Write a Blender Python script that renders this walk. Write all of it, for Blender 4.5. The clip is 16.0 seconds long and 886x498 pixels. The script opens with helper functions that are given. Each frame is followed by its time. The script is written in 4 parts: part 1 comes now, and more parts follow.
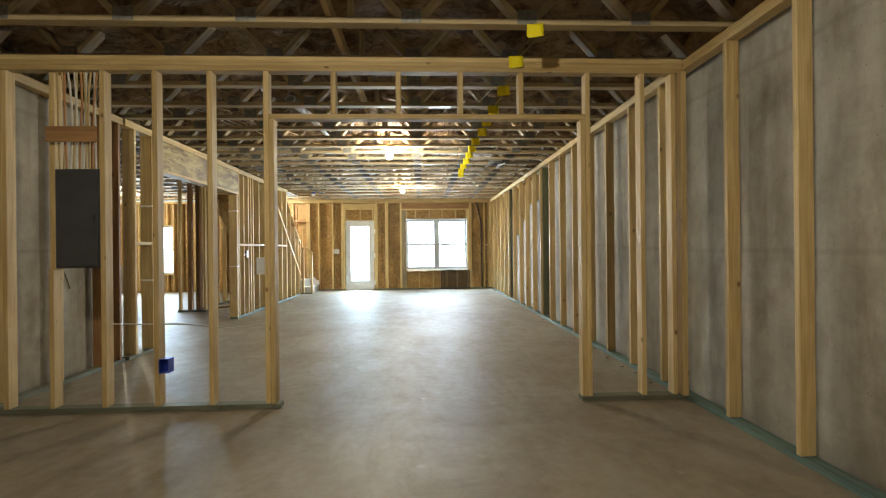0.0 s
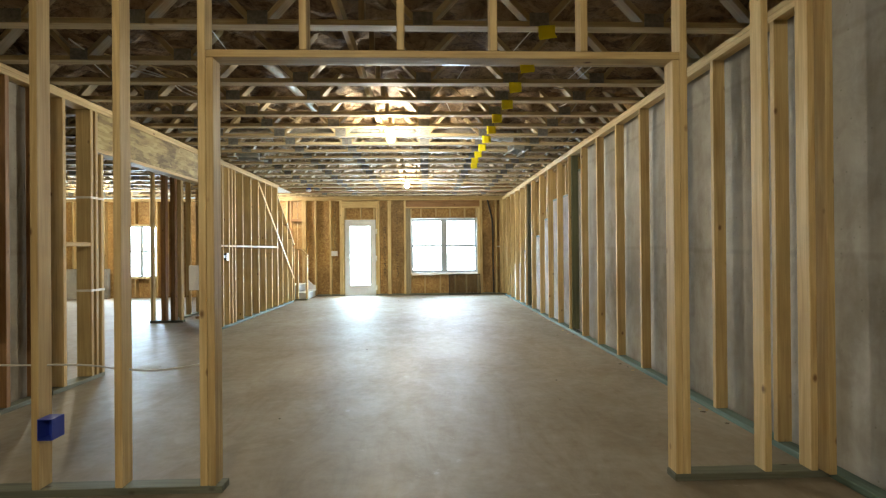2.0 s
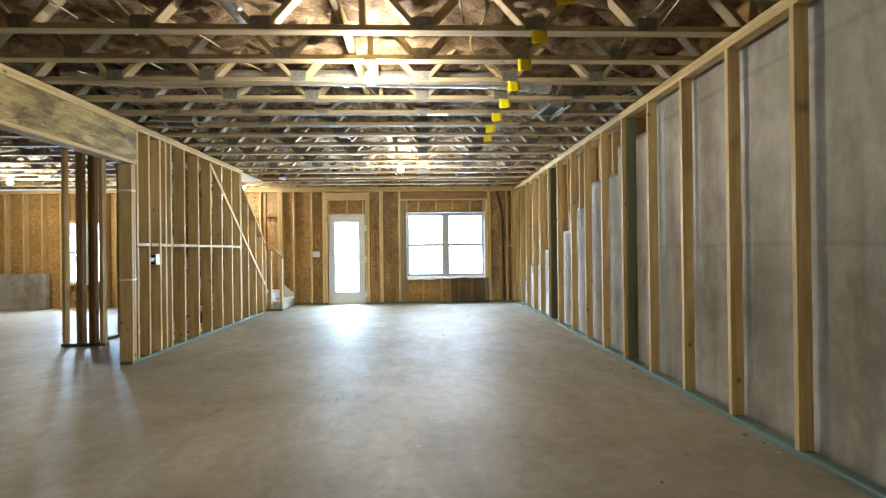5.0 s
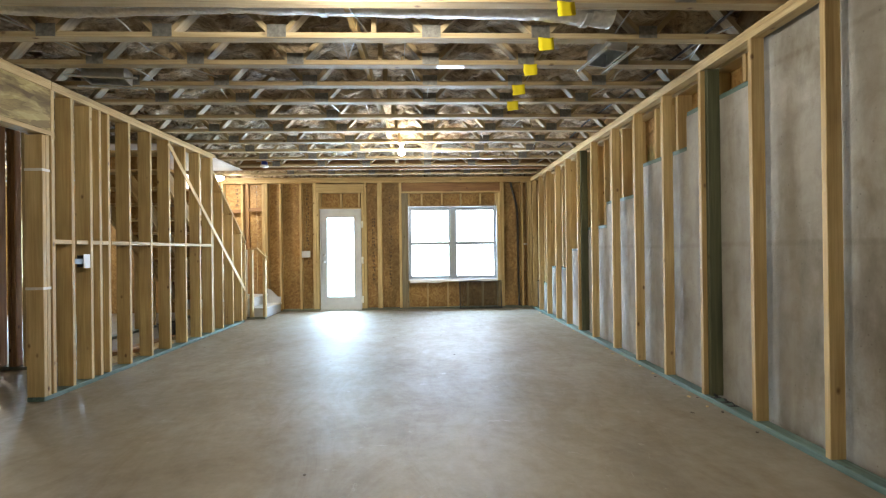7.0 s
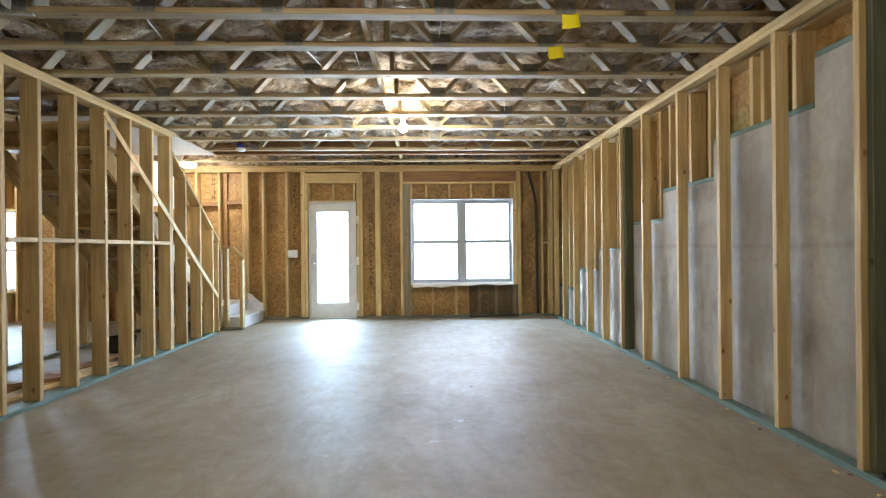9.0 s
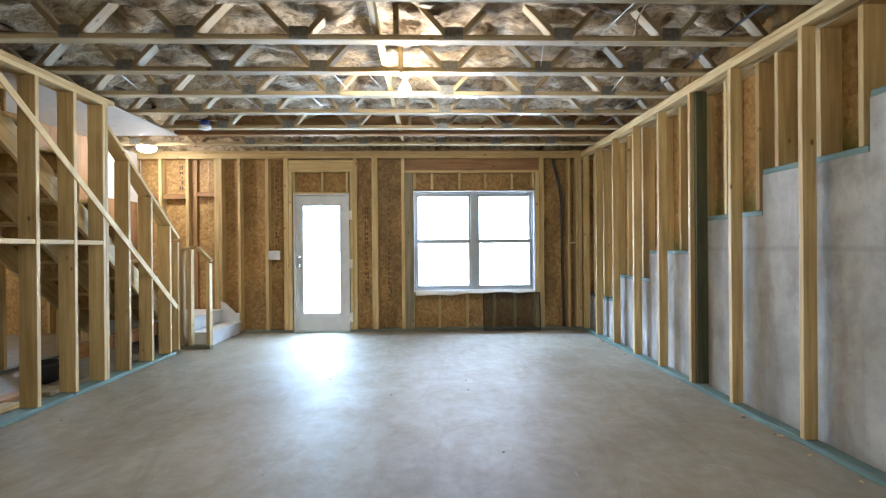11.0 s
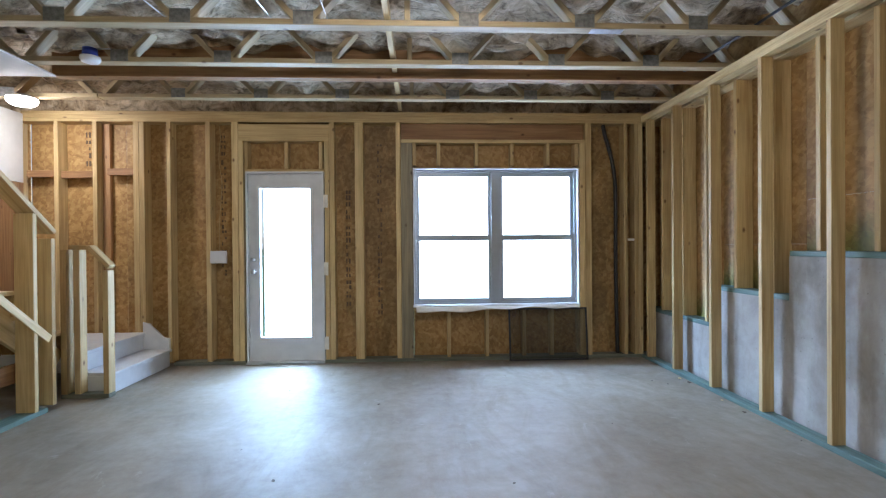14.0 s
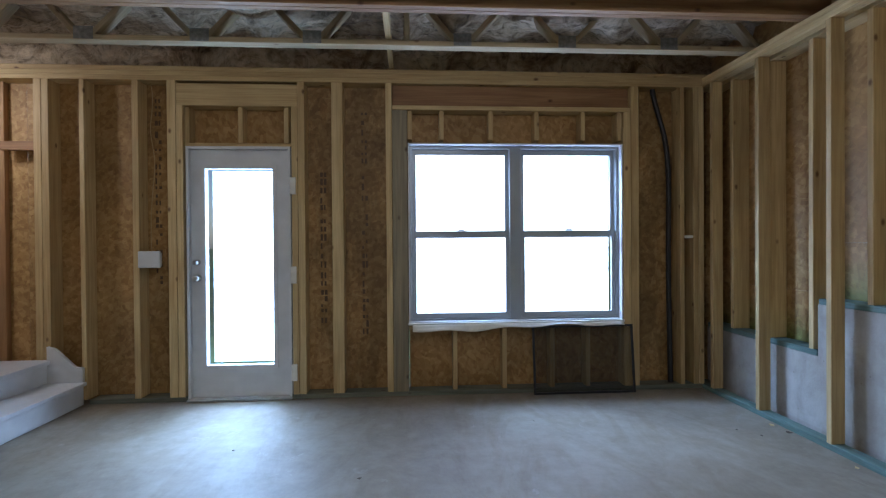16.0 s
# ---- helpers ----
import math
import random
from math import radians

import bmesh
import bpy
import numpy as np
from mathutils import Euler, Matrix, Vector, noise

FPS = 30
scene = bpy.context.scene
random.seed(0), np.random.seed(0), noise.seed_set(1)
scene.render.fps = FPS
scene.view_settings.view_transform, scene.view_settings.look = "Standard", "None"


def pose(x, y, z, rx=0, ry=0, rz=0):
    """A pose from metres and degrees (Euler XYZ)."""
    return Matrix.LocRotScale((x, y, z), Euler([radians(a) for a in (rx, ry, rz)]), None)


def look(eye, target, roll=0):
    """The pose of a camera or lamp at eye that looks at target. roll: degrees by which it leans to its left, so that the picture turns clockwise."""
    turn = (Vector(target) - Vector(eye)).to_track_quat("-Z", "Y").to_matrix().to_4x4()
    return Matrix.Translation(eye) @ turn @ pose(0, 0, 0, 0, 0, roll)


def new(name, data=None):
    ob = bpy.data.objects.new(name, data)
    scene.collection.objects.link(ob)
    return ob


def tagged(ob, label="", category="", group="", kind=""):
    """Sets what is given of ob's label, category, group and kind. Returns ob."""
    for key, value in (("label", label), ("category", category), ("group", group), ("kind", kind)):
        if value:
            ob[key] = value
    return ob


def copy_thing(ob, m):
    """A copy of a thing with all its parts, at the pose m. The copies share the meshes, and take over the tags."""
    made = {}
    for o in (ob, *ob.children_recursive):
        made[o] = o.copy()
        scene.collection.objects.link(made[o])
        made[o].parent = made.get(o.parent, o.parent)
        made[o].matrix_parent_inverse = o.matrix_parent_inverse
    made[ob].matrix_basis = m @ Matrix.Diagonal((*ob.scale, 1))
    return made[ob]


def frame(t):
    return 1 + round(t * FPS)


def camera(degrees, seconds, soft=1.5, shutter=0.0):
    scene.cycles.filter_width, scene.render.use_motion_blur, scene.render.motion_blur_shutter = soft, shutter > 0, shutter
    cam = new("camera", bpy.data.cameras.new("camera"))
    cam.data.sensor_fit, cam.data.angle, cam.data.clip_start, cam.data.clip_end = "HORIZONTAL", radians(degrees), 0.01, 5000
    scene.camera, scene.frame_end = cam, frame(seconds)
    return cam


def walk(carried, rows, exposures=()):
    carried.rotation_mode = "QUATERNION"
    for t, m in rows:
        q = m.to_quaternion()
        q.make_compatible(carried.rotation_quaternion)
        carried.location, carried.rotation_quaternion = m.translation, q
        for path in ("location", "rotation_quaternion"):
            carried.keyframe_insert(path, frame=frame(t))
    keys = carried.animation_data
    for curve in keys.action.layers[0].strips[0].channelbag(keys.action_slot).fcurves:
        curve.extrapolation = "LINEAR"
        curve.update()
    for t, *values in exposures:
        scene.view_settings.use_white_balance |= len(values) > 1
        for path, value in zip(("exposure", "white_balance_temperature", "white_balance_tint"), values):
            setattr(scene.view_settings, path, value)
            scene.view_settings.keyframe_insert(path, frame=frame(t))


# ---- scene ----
cam = camera(84.5, 16.0, 1.2)
PATH = [
    (0, (-0.047, 0.985, 1.203), (0.0411, 2.9831, 1.2027), -0.58),
    (0.5, (-0.064, 1.291, 1.207), (0.0105, 3.2896, 1.2121), -0.53),
    (1, (-0.070, 1.600, 1.211), (0.0114, 3.5983, 1.2105), -0.49),
    (1.5, (-0.080, 1.920, 1.214), (-0.0025, 3.9185, 1.2163), -0.49),
    (2, (-0.093, 2.246, 1.217), (-0.0224, 4.2447, 1.2227), -0.50),
    (2.5, (-0.101, 2.579, 1.217), (-0.0218, 4.5774, 1.2172), -0.53),
    (3, (-0.075, 2.915, 1.217), (0.0060, 4.9133, 1.2203), -0.61),
    (5.5, (-0.114, 4.613, 1.209), (-0.0351, 6.6114, 1.2155), -0.68),
    (6, (-0.125, 4.955, 1.208), (-0.0406, 6.9532, 1.2116), -0.70),
    (6.5, (-0.142, 5.291, 1.207), (-0.0637, 7.2895, 1.2098), -0.74),
    (7, (-0.162, 5.624, 1.207), (-0.0887, 7.6227, 1.2113), -0.71),
    (7.5, (-0.180, 5.956, 1.207), (-0.1010, 7.9544, 1.2084), -0.68),
    (8, (-0.198, 6.285, 1.210), (-0.1287, 8.2838, 1.2163), -0.68),
    (8.5, (-0.216, 6.618, 1.212), (-0.1562, 8.6171, 1.2192), -0.65),
    (9, (-0.227, 6.947, 1.215), (-0.1586, 8.9458, 1.2152), -0.56),
    (9.5, (-0.237, 7.280, 1.219), (-0.1741, 9.2790, 1.2219), -0.51),
    (12, (-0.332, 8.963, 1.255), (-0.2706, 10.9620, 1.2482), -0.42),
    (12.5, (-0.354, 9.299, 1.257), (-0.2807, 11.2976, 1.2498), -0.42),
    (13, (-0.379, 9.635, 1.257), (-0.3079, 11.6337, 1.2501), -0.45),
    (13.5, (-0.405, 9.972, 1.257), (-0.3273, 11.9704, 1.2425), -0.44),
    (14, (-0.430, 10.313, 1.256), (-0.3364, 12.3108, 1.2440), -0.46),
    (14.5, (-0.451, 10.649, 1.256), (-0.4006, 12.6483, 1.2434), -0.46),
    (15, (-0.466, 10.971, 1.256), (-0.4222, 12.9705, 1.2428), -0.42),
    (15.5, (-0.474, 11.273, 1.255), (-0.4046, 13.2717, 1.2408), -0.40),
    (16, (-0.479, 11.564, 1.255), (-0.3504, 13.5598, 1.2395), -0.43),
]
EXPOSURES = [(0.0, 0.88, 7250, 6), (3.0, 0.82, 7150, 6), (5.5, 0.62, 6850, 8), (9.0, 0.53, 6650, 11), (12.0, 0.26, 6100, 13), (14.0, -0.10, 5850, 16), (16.0, -0.82, 5600, 17)]
walk(cam, [(t, look(eye, target, roll)) for t, eye, target, roll in PATH], EXPOSURES)

# ---- light ----
world = bpy.data.worlds.new("sky")
scene.world = world
world.use_nodes = True
wn = world.node_tree.nodes
sky = wn.new("ShaderNodeTexSky")
sky.sky_type, sky.sun_disc, sky.sun_elevation, sky.sun_rotation = "NISHITA", False, radians(55), radians(200)
world.node_tree.links.new(sky.outputs["Color"], wn["Background"].inputs["Color"])
wn["Background"].inputs["Strength"].default_value = 0.12

sun = new("sun", bpy.data.lights.new("sun", "SUN"))
sun.data.energy, sun.data.angle, sun.data.color = 2.5, radians(0.5), (1.0, 0.95, 0.87)
sun.matrix_world = look((0, 0, 30), (6, 18, 0))


def window_light(name, x0, x1, y, z0, z1, watts, colour=(0.60, 0.765, 1.0)):
    """Sky light entering by an opening of the end wall."""
    lamp = new(name, bpy.data.lights.new(name, "AREA"))
    lamp.data.shape, lamp.data.size, lamp.data.size_y = "RECTANGLE", x1 - x0, z1 - z0
    lamp.data.energy, lamp.data.color = watts, colour
    lamp.matrix_world = look(((x0 + x1) / 2, y, (z0 + z1) / 2), ((x0 + x1) / 2, y - 1, (z0 + z1) / 2))
    return lamp


window_light("window_sky_light", -0.47, 1.29, 15.86, 0.62, 2.08, 124)
window_light("door_sky_light", -2.17, -1.61, 15.86, 0.27, 1.9, 92, (0.50, 0.74, 1.0))
window_light("side_window_sky_light", -8.15, -7.37, 15.86, 0.6, 1.95, 175, (0.50, 0.72, 1.0))


def high_sky_light(name, x, watts):
    """The bright sky over the yard, falling steeply through an opening onto the slab."""
    lamp = new(name, bpy.data.lights.new(name, "AREA"))
    lamp.data.shape, lamp.data.size, lamp.data.size_y = "RECTANGLE", 1.5, 1.4
    lamp.data.energy, lamp.data.color = watts, (0.44, 0.68, 1.0)
    lamp.matrix_world = look((x, 17.8, 3.7), (x, 14.6, 0.0))


high_sky_light("high_sky_light", -2.2, 760)


def bulb_light(name, place, watts, radius=0.05, colour=(1.0, 0.925, 0.79)):
    lamp = new(name, bpy.data.lights.new(name, "POINT"))
    lamp.data.energy, lamp.data.shadow_soft_size, lamp.data.color = watts, radius, colour
    lamp.location = place
    return lamp


BULBS = [(-0.50, 8.085, 2.64), (-0.47, 12.335, 2.64), (-7.70, 13.55, 2.64), (-0.6, 1.245, 2.64)]
DOME = (-4.05, 14.95, 2.67)
for place, watts in zip(BULBS, (62, 50, 90, 84)):
    bulb_light("bulb_light", (place[0], place[1], place[2] - 0.075), watts)
bulb_light("dome_light", (DOME[0], DOME[1], DOME[2] - 0.16), 4.0, 0.1)


# ---- materials ----
def material(name):
    m = bpy.data.materials.new(name)
    m.use_nodes = True
    nt = m.node_tree
    return m, nt, nt.nodes["Principled BSDF"]


def ramp(nt, source, stops):
    r = nt.nodes.new("ShaderNodeValToRGB")
    while len(r.color_ramp.elements) < len(stops):
        r.color_ramp.elements.new(0.5)
    for e, (p, c) in zip(r.color_ramp.elements, stops):
        e.position, e.color = p, (*c, 1)
    nt.links.new(source, r.inputs["Fac"])
    return r.outputs["Color"]


def coords(nt, scale=(1, 1, 1), kind="Object", seeded=True):
    """Coordinates in metres, shifted at random from piece to piece."""
    tc = nt.nodes.new("ShaderNodeTexCoord")
    mp = nt.nodes.new("ShaderNodeMapping")
    mp.inputs["Scale"].default_value = scale
    nt.links.new(tc.outputs[kind], mp.inputs["Vector"])
    if seeded:
        info = nt.nodes.new("ShaderNodeObjectInfo")
        mul = nt.nodes.new("ShaderNodeMath")
        mul.operation, mul.inputs[1].default_value = "MULTIPLY", 37.0
        nt.links.new(info.outputs["Random"], mul.inputs[0])
        nt.links.new(mul.outputs[0], mp.inputs["Location"])
    return mp.outputs["Vector"]


def noise_tex(nt, vec, scale, detail=4, rough=0.55, distort=0.0):
    n = nt.nodes.new("ShaderNodeTexNoise")
    n.inputs["Scale"].default_value, n.inputs["Detail"].default_value = scale, detail
    n.inputs["Roughness"].default_value, n.inputs["Distortion"].default_value = rough, distort
    nt.links.new(vec, n.inputs["Vector"])
    return n.outputs["Fac"]


def mix(nt, a, b, fac, blend="MIX"):
    m = nt.nodes.new("ShaderNodeMix")
    m.data_type, m.blend_type = "RGBA", blend
    for value, sock in ((fac, m.inputs[0]), (a, m.inputs[6]), (b, m.inputs[7])):
        if hasattr(value, "is_output"):
            nt.links.new(value, sock)
        elif isinstance(value, (int, float)):
            sock.default_value = value
        else:
            sock.default_value = (*value, 1)
    return m.outputs[2]


def bump(nt, bsdf, height, strength, distance=0.01):
    b = nt.nodes.new("ShaderNodeBump")
    b.inputs["Strength"].default_value, b.inputs["Distance"].default_value = strength, distance
    nt.links.new(height, b.inputs["Height"])
    nt.links.new(b.outputs["Normal"], bsdf.inputs["Normal"])


def lumber(name, light, dark, tint=(1, 1, 1), spread=0.25):
    """Sawn softwood: long grain, growth bands, dark knots, pieces that differ in tone."""
    m, nt, b = material(name)
    grain = noise_tex(nt, coords(nt, (1, 1, 0.03)), 90, 5, 0.6)
    bands = noise_tex(nt, coords(nt, (1, 1, 0.06)), 22, 3, 0.5, 0.6)
    col = ramp(nt, bands, [(0.3, dark), (0.62, light)])
    col = mix(nt, col, ramp(nt, grain, [(0.3, (0.72, 0.66, 0.58)), (0.6, (1, 1, 1))]), 0.7, "MULTIPLY")
    vor = nt.nodes.new("ShaderNodeTexVoronoi")
    vor.inputs["Scale"].default_value = 6.5
    nt.links.new(coords(nt, (1, 1, 0.6)), vor.inputs["Vector"])
    col = mix(nt, col, ramp(nt, vor.outputs["Distance"], [(0.04, (0.20, 0.10, 0.05)), (0.11, (1, 1, 1))]), 0.85, "MULTIPLY")
    blot = noise_tex(nt, coords(nt), 2.2, 3)
    col = mix(nt, col, ramp(nt, blot, [(0.35, (0.78, 0.74, 0.68)), (0.65, (1.05, 1.0, 0.96))]), 0.5, "MULTIPLY")
    info = nt.nodes.new("ShaderNodeObjectInfo")
    tone = ramp(nt, info.outputs["Random"], [(0.0, (1 - spread, 1 - spread * 1.15, 1 - spread * 1.35)), (1.0, (1.06, 1.06, 1.08))])
    col = mix(nt, col, tone, 1.0, "MULTIPLY")
    nt.links.new(mix(nt, col, tint, 1.0, "MULTIPLY"), b.inputs["Base Color"])
    b.inputs["Roughness"].default_value = 0.62
    bump(nt, b, grain, 0.18, 0.003)
    return m


def plain(name, colour, rough=0.5, metal=0.0, vary=0.12, scale=8.0, relief=0.0, **sockets):
    m, nt, b = material(name)
    n = noise_tex(nt, coords(nt), scale, 5)
    lo = tuple(c * (1 - vary) for c in colour)
    hi = tuple(min(1, c * (1 + vary)) for c in colour)
    nt.links.new(ramp(nt, n, [(0.3, lo), (0.7, hi)]), b.inputs["Base Color"])
    b.inputs["Roughness"].default_value, b.inputs["Metallic"].default_value = rough, metal
    if relief:
        bump(nt, b, n, relief, 0.01)
    return m


def concrete_wall_material():
    m, nt, b = material("poured_concrete")
    v = coords(nt, seeded=False)
    cloud = noise_tex(nt, v, 1.1, 5, 0.6, 0.1)
    col = ramp(nt, cloud, [(0.3, (0.275, 0.258, 0.23)), (0.5, (0.365, 0.35, 0.318)), (0.7, (0.47, 0.455, 0.425))])
    streak = noise_tex(nt, coords(nt, (1, 1, 0.18), seeded=False), 3.2, 4, 0.6)
    col = mix(nt, col, ramp(nt, streak, [(0.38, (0.66, 0.62, 0.57)), (0.54, (1, 1, 1))]), 0.7, "MULTIPLY")
    mottle = noise_tex(nt, v, 5.5, 6, 0.7, 0.4)
    col = mix(nt, col, ramp(nt, mottle, [(0.36, (0.80, 0.78, 0.75)), (0.58, (1.05, 1.05, 1.04))]), 0.7, "MULTIPLY")
    pit = nt.nodes.new("ShaderNodeTexVoronoi")
    pit.inputs["Scale"].default_value = 16
    nt.links.new(v, pit.inputs["Vector"])
    col = mix(nt, col, ramp(nt, pit.outputs["Distance"], [(0.05, (0.5, 0.48, 0.46)), (0.11, (1, 1, 1))]), 0.6, "MULTIPLY")
    damp = noise_tex(nt, coords(nt, (1, 1, 0.6), seeded=False), 1.3, 6, 0.62, 0.15)
    col = mix(nt, col, ramp(nt, damp, [(0.35, (0.50, 0.44, 0.36)), (0.46, (1, 1, 1))]), 0.7, "MULTIPLY")
    seam = nt.nodes.new("ShaderNodeTexWave")
    seam.wave_type, seam.bands_direction = "BANDS", "Z"
    seam.inputs["Scale"].default_value, seam.inputs["Distortion"].default_value = 0.26, 0.6
    nt.links.new(v, seam.inputs["Vector"])
    col = mix(nt, col, ramp(nt, seam.outputs["Fac"], [(0.0, (0.7, 0.68, 0.66)), (0.004, (1, 1, 1))]), 0.45, "MULTIPLY")
    fine = noise_tex(nt, v, 60, 4)
    nt.links.new(col, b.inputs["Base Color"])
    b.inputs["Roughness"].default_value = 0.82
    bump(nt, b, mix(nt, fine, cloud, 0.4), 0.25, 0.01)
    return m


def slab_material():
    m, nt, b = material("trowelled_slab")
    v = coords(nt, seeded=False)
    cloud = noise_tex(nt, v, 0.55, 6, 0.6, 0.8)
    col = ramp(nt, cloud, [(0.28, (0.205, 0.175, 0.132)), (0.5, (0.275, 0.243, 0.193)), (0.72, (0.345, 0.318, 0.268))])
    fine = noise_tex(nt, v, 9, 6, 0.65)
    col = mix(nt, col, ramp(nt, fine, [(0.3, (0.82, 0.80, 0.77)), (0.65, (1.05, 1.04, 1.02))]), 0.85, "MULTIPLY")
    swirl = noise_tex(nt, coords(nt, (1, 0.4, 1), seeded=False), 2.0, 5, 0.7, 2.2)
    col = mix(nt, col, ramp(nt, swirl, [(0.40, (0.84, 0.81, 0.76)), (0.56, (1, 1, 1))]), 0.8, "MULTIPLY")
    splash = noise_tex(nt, v, 3.1, 5, 0.7, 1.5)
    col = mix(nt, col, (0.50, 0.48, 0.44), ramp(nt, splash, [(0.64, (0, 0, 0)), (0.74, (0.4, 0.4, 0.4))]))
    nt.links.new(col, b.inputs["Base Color"])
    gloss = mix(nt, noise_tex(nt, v, 4.5, 8, 0.75, 0.6), noise_tex(nt, v, 17, 5, 0.7), 0.3)
    rough = ramp(nt, gloss, [(0.36, (0.41, 0.41, 0.41)), (0.62, (0.66, 0.66, 0.66))])
    nt.links.new(rough, b.inputs["Roughness"])
    b.inputs["Specular IOR Level"].default_value = 0.30
    bump(nt, b, mix(nt, noise_tex(nt, v, 55, 3), noise_tex(nt, v, 6, 4), 0.5), 0.05, 0.004)
    return m


def flakes(nt, scale, stretch, turn):
    """Random tones of long wood strands lying at one angle."""
    vec = coords(nt)
    warp = nt.nodes.new("ShaderNodeVectorMath")
    warp.operation = "MULTIPLY_ADD"
    n = nt.nodes.new("ShaderNodeTexNoise")
    n.inputs["Scale"].default_value = 6
    nt.links.new(vec, n.inputs["Vector"])
    nt.links.new(n.outputs["Color"], warp.inputs[0])
    warp.inputs[1].default_value = (0.05, 0.05, 0.05)
    nt.links.new(vec, warp.inputs[2])
    mp = nt.nodes.new("ShaderNodeMapping")
    mp.vector_type = "TEXTURE"
    mp.inputs["Rotation"].default_value = turn
    mp.inputs["Scale"].default_value = stretch
    nt.links.new(warp.outputs[0], mp.inputs["Vector"])
    vor = nt.nodes.new("ShaderNodeTexVoronoi")
    vor.inputs["Scale"].default_value = scale
    nt.links.new(mp.outputs["Vector"], vor.inputs["Vector"])
    sep = nt.nodes.new("ShaderNodeSeparateColor")
    nt.links.new(vor.outputs["Color"], sep.inputs[0])
    return sep.outputs[0]


def osb_material(name="strand_board", grime=0.0):
    """Strand board: crossing strands in two layers, blotches and, where it got wet, dark grime."""
    m, nt, b = material(name)
    v = coords(nt)
    tone = mix(nt, flakes(nt, 36, (1, 1, 3.2), (0.7, 0.7, 0.0)), flakes(nt, 32, (1, 1, 2.6), (-1.0, -1.0, 0.0)), 0.5)
    col = ramp(nt, tone, [(0.1, (0.29, 0.162, 0.052)), (0.5, (0.395, 0.238, 0.082)), (0.9, (0.50, 0.33, 0.13))])
    blot = noise_tex(nt, v, 1.6, 4)
    col = mix(nt, col, ramp(nt, blot, [(0.35, (0.70, 0.66, 0.60)), (0.65, (1.06, 1.03, 1.0))]), 0.85, "MULTIPLY")
    if grime:
        wet = noise_tex(nt, coords(nt, (1, 1, 0.35)), 2.6, 6, 0.7, 0.3)
        col = mix(nt, col, ramp(nt, wet, [(0.44, (1, 1, 1)), (0.56, (0.30, 0.31, 0.28))]), grime, "MULTIPLY")
    nt.links.new(col, b.inputs["Base Color"])
    b.inputs["Roughness"].default_value = 0.62
    bump(nt, b, tone, 0.12, 0.003)
    return m


def stained_osb_material():
    """Strand board with an uneven green stain that rises from its lower edge."""
    m = OSB.copy()
    m.name = "green_stained_strand_board"
    nt = m.node_tree
    bsdf = nt.nodes["Principled BSDF"]
    base = bsdf.inputs["Base Color"].links[0].from_socket
    tc = nt.nodes.new("ShaderNodeTexCoord")
    sep = nt.nodes.new("ShaderNodeSeparateXYZ")
    nt.links.new(tc.outputs["Object"], sep.inputs[0])
    wob = noise_tex(nt, coords(nt), 3.0, 5, 0.65)
    add = nt.nodes.new("ShaderNodeMath")
    add.operation, add.inputs[1].default_value = "MULTIPLY_ADD", 0.5
    nt.links.new(wob, add.inputs[0])
    nt.links.new(sep.outputs[0], add.inputs[2])
    fac = ramp(nt, add.outputs[0], [(0.06, (0.9, 0.9, 0.9)), (0.36, (0, 0, 0))])
    nt.links.new(mix(nt, base, mix(nt, base, (0.30, 0.62, 0.28), 1.0, "MULTIPLY"), fac), bsdf.inputs["Base Color"])
    return m


def insulation_material(name, tint):
    m, nt, b = material(name)
    v = coords(nt, seeded=False)
    big = noise_tex(nt, v, 2.6, 6, 0.68, 0.9)
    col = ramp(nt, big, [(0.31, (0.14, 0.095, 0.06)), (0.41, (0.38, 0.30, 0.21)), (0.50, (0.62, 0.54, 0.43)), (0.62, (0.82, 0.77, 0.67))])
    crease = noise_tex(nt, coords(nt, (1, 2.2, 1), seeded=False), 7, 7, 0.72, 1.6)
    # shade in the creases and light on the ridges, multiplied into the colour
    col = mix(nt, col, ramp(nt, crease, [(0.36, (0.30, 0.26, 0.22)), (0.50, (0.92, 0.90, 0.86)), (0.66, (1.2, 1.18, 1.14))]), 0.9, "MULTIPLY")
    nt.links.new(mix(nt, col, tint, 1.0, "MULTIPLY"), b.inputs["Base Color"])
    b.inputs["Roughness"].default_value = 0.62
    b.inputs["Specular IOR Level"].default_value = 0.3
    bump(nt, b, crease, 0.9, 0.05)
    return m


def glow(name, colour, strength):
    m = bpy.data.materials.new(name)
    m.use_nodes = True
    b = m.node_tree.nodes["Principled BSDF"]
    b.inputs["Base Color"].default_value = (*colour, 1)
    b.inputs["Emission Color"].default_value = (*colour, 1)
    b.inputs["Emission Strength"].default_value = strength
    return m


def glass_material():
    m, nt, b = material("window_glass")
    b.inputs["Base Color"].default_value = (1, 1, 1, 1)
    b.inputs["Roughness"].default_value = 0.02
    b.inputs["IOR"].default_value = 1.45
    b.inputs["Transmission Weight"].default_value = 1.0
    return m


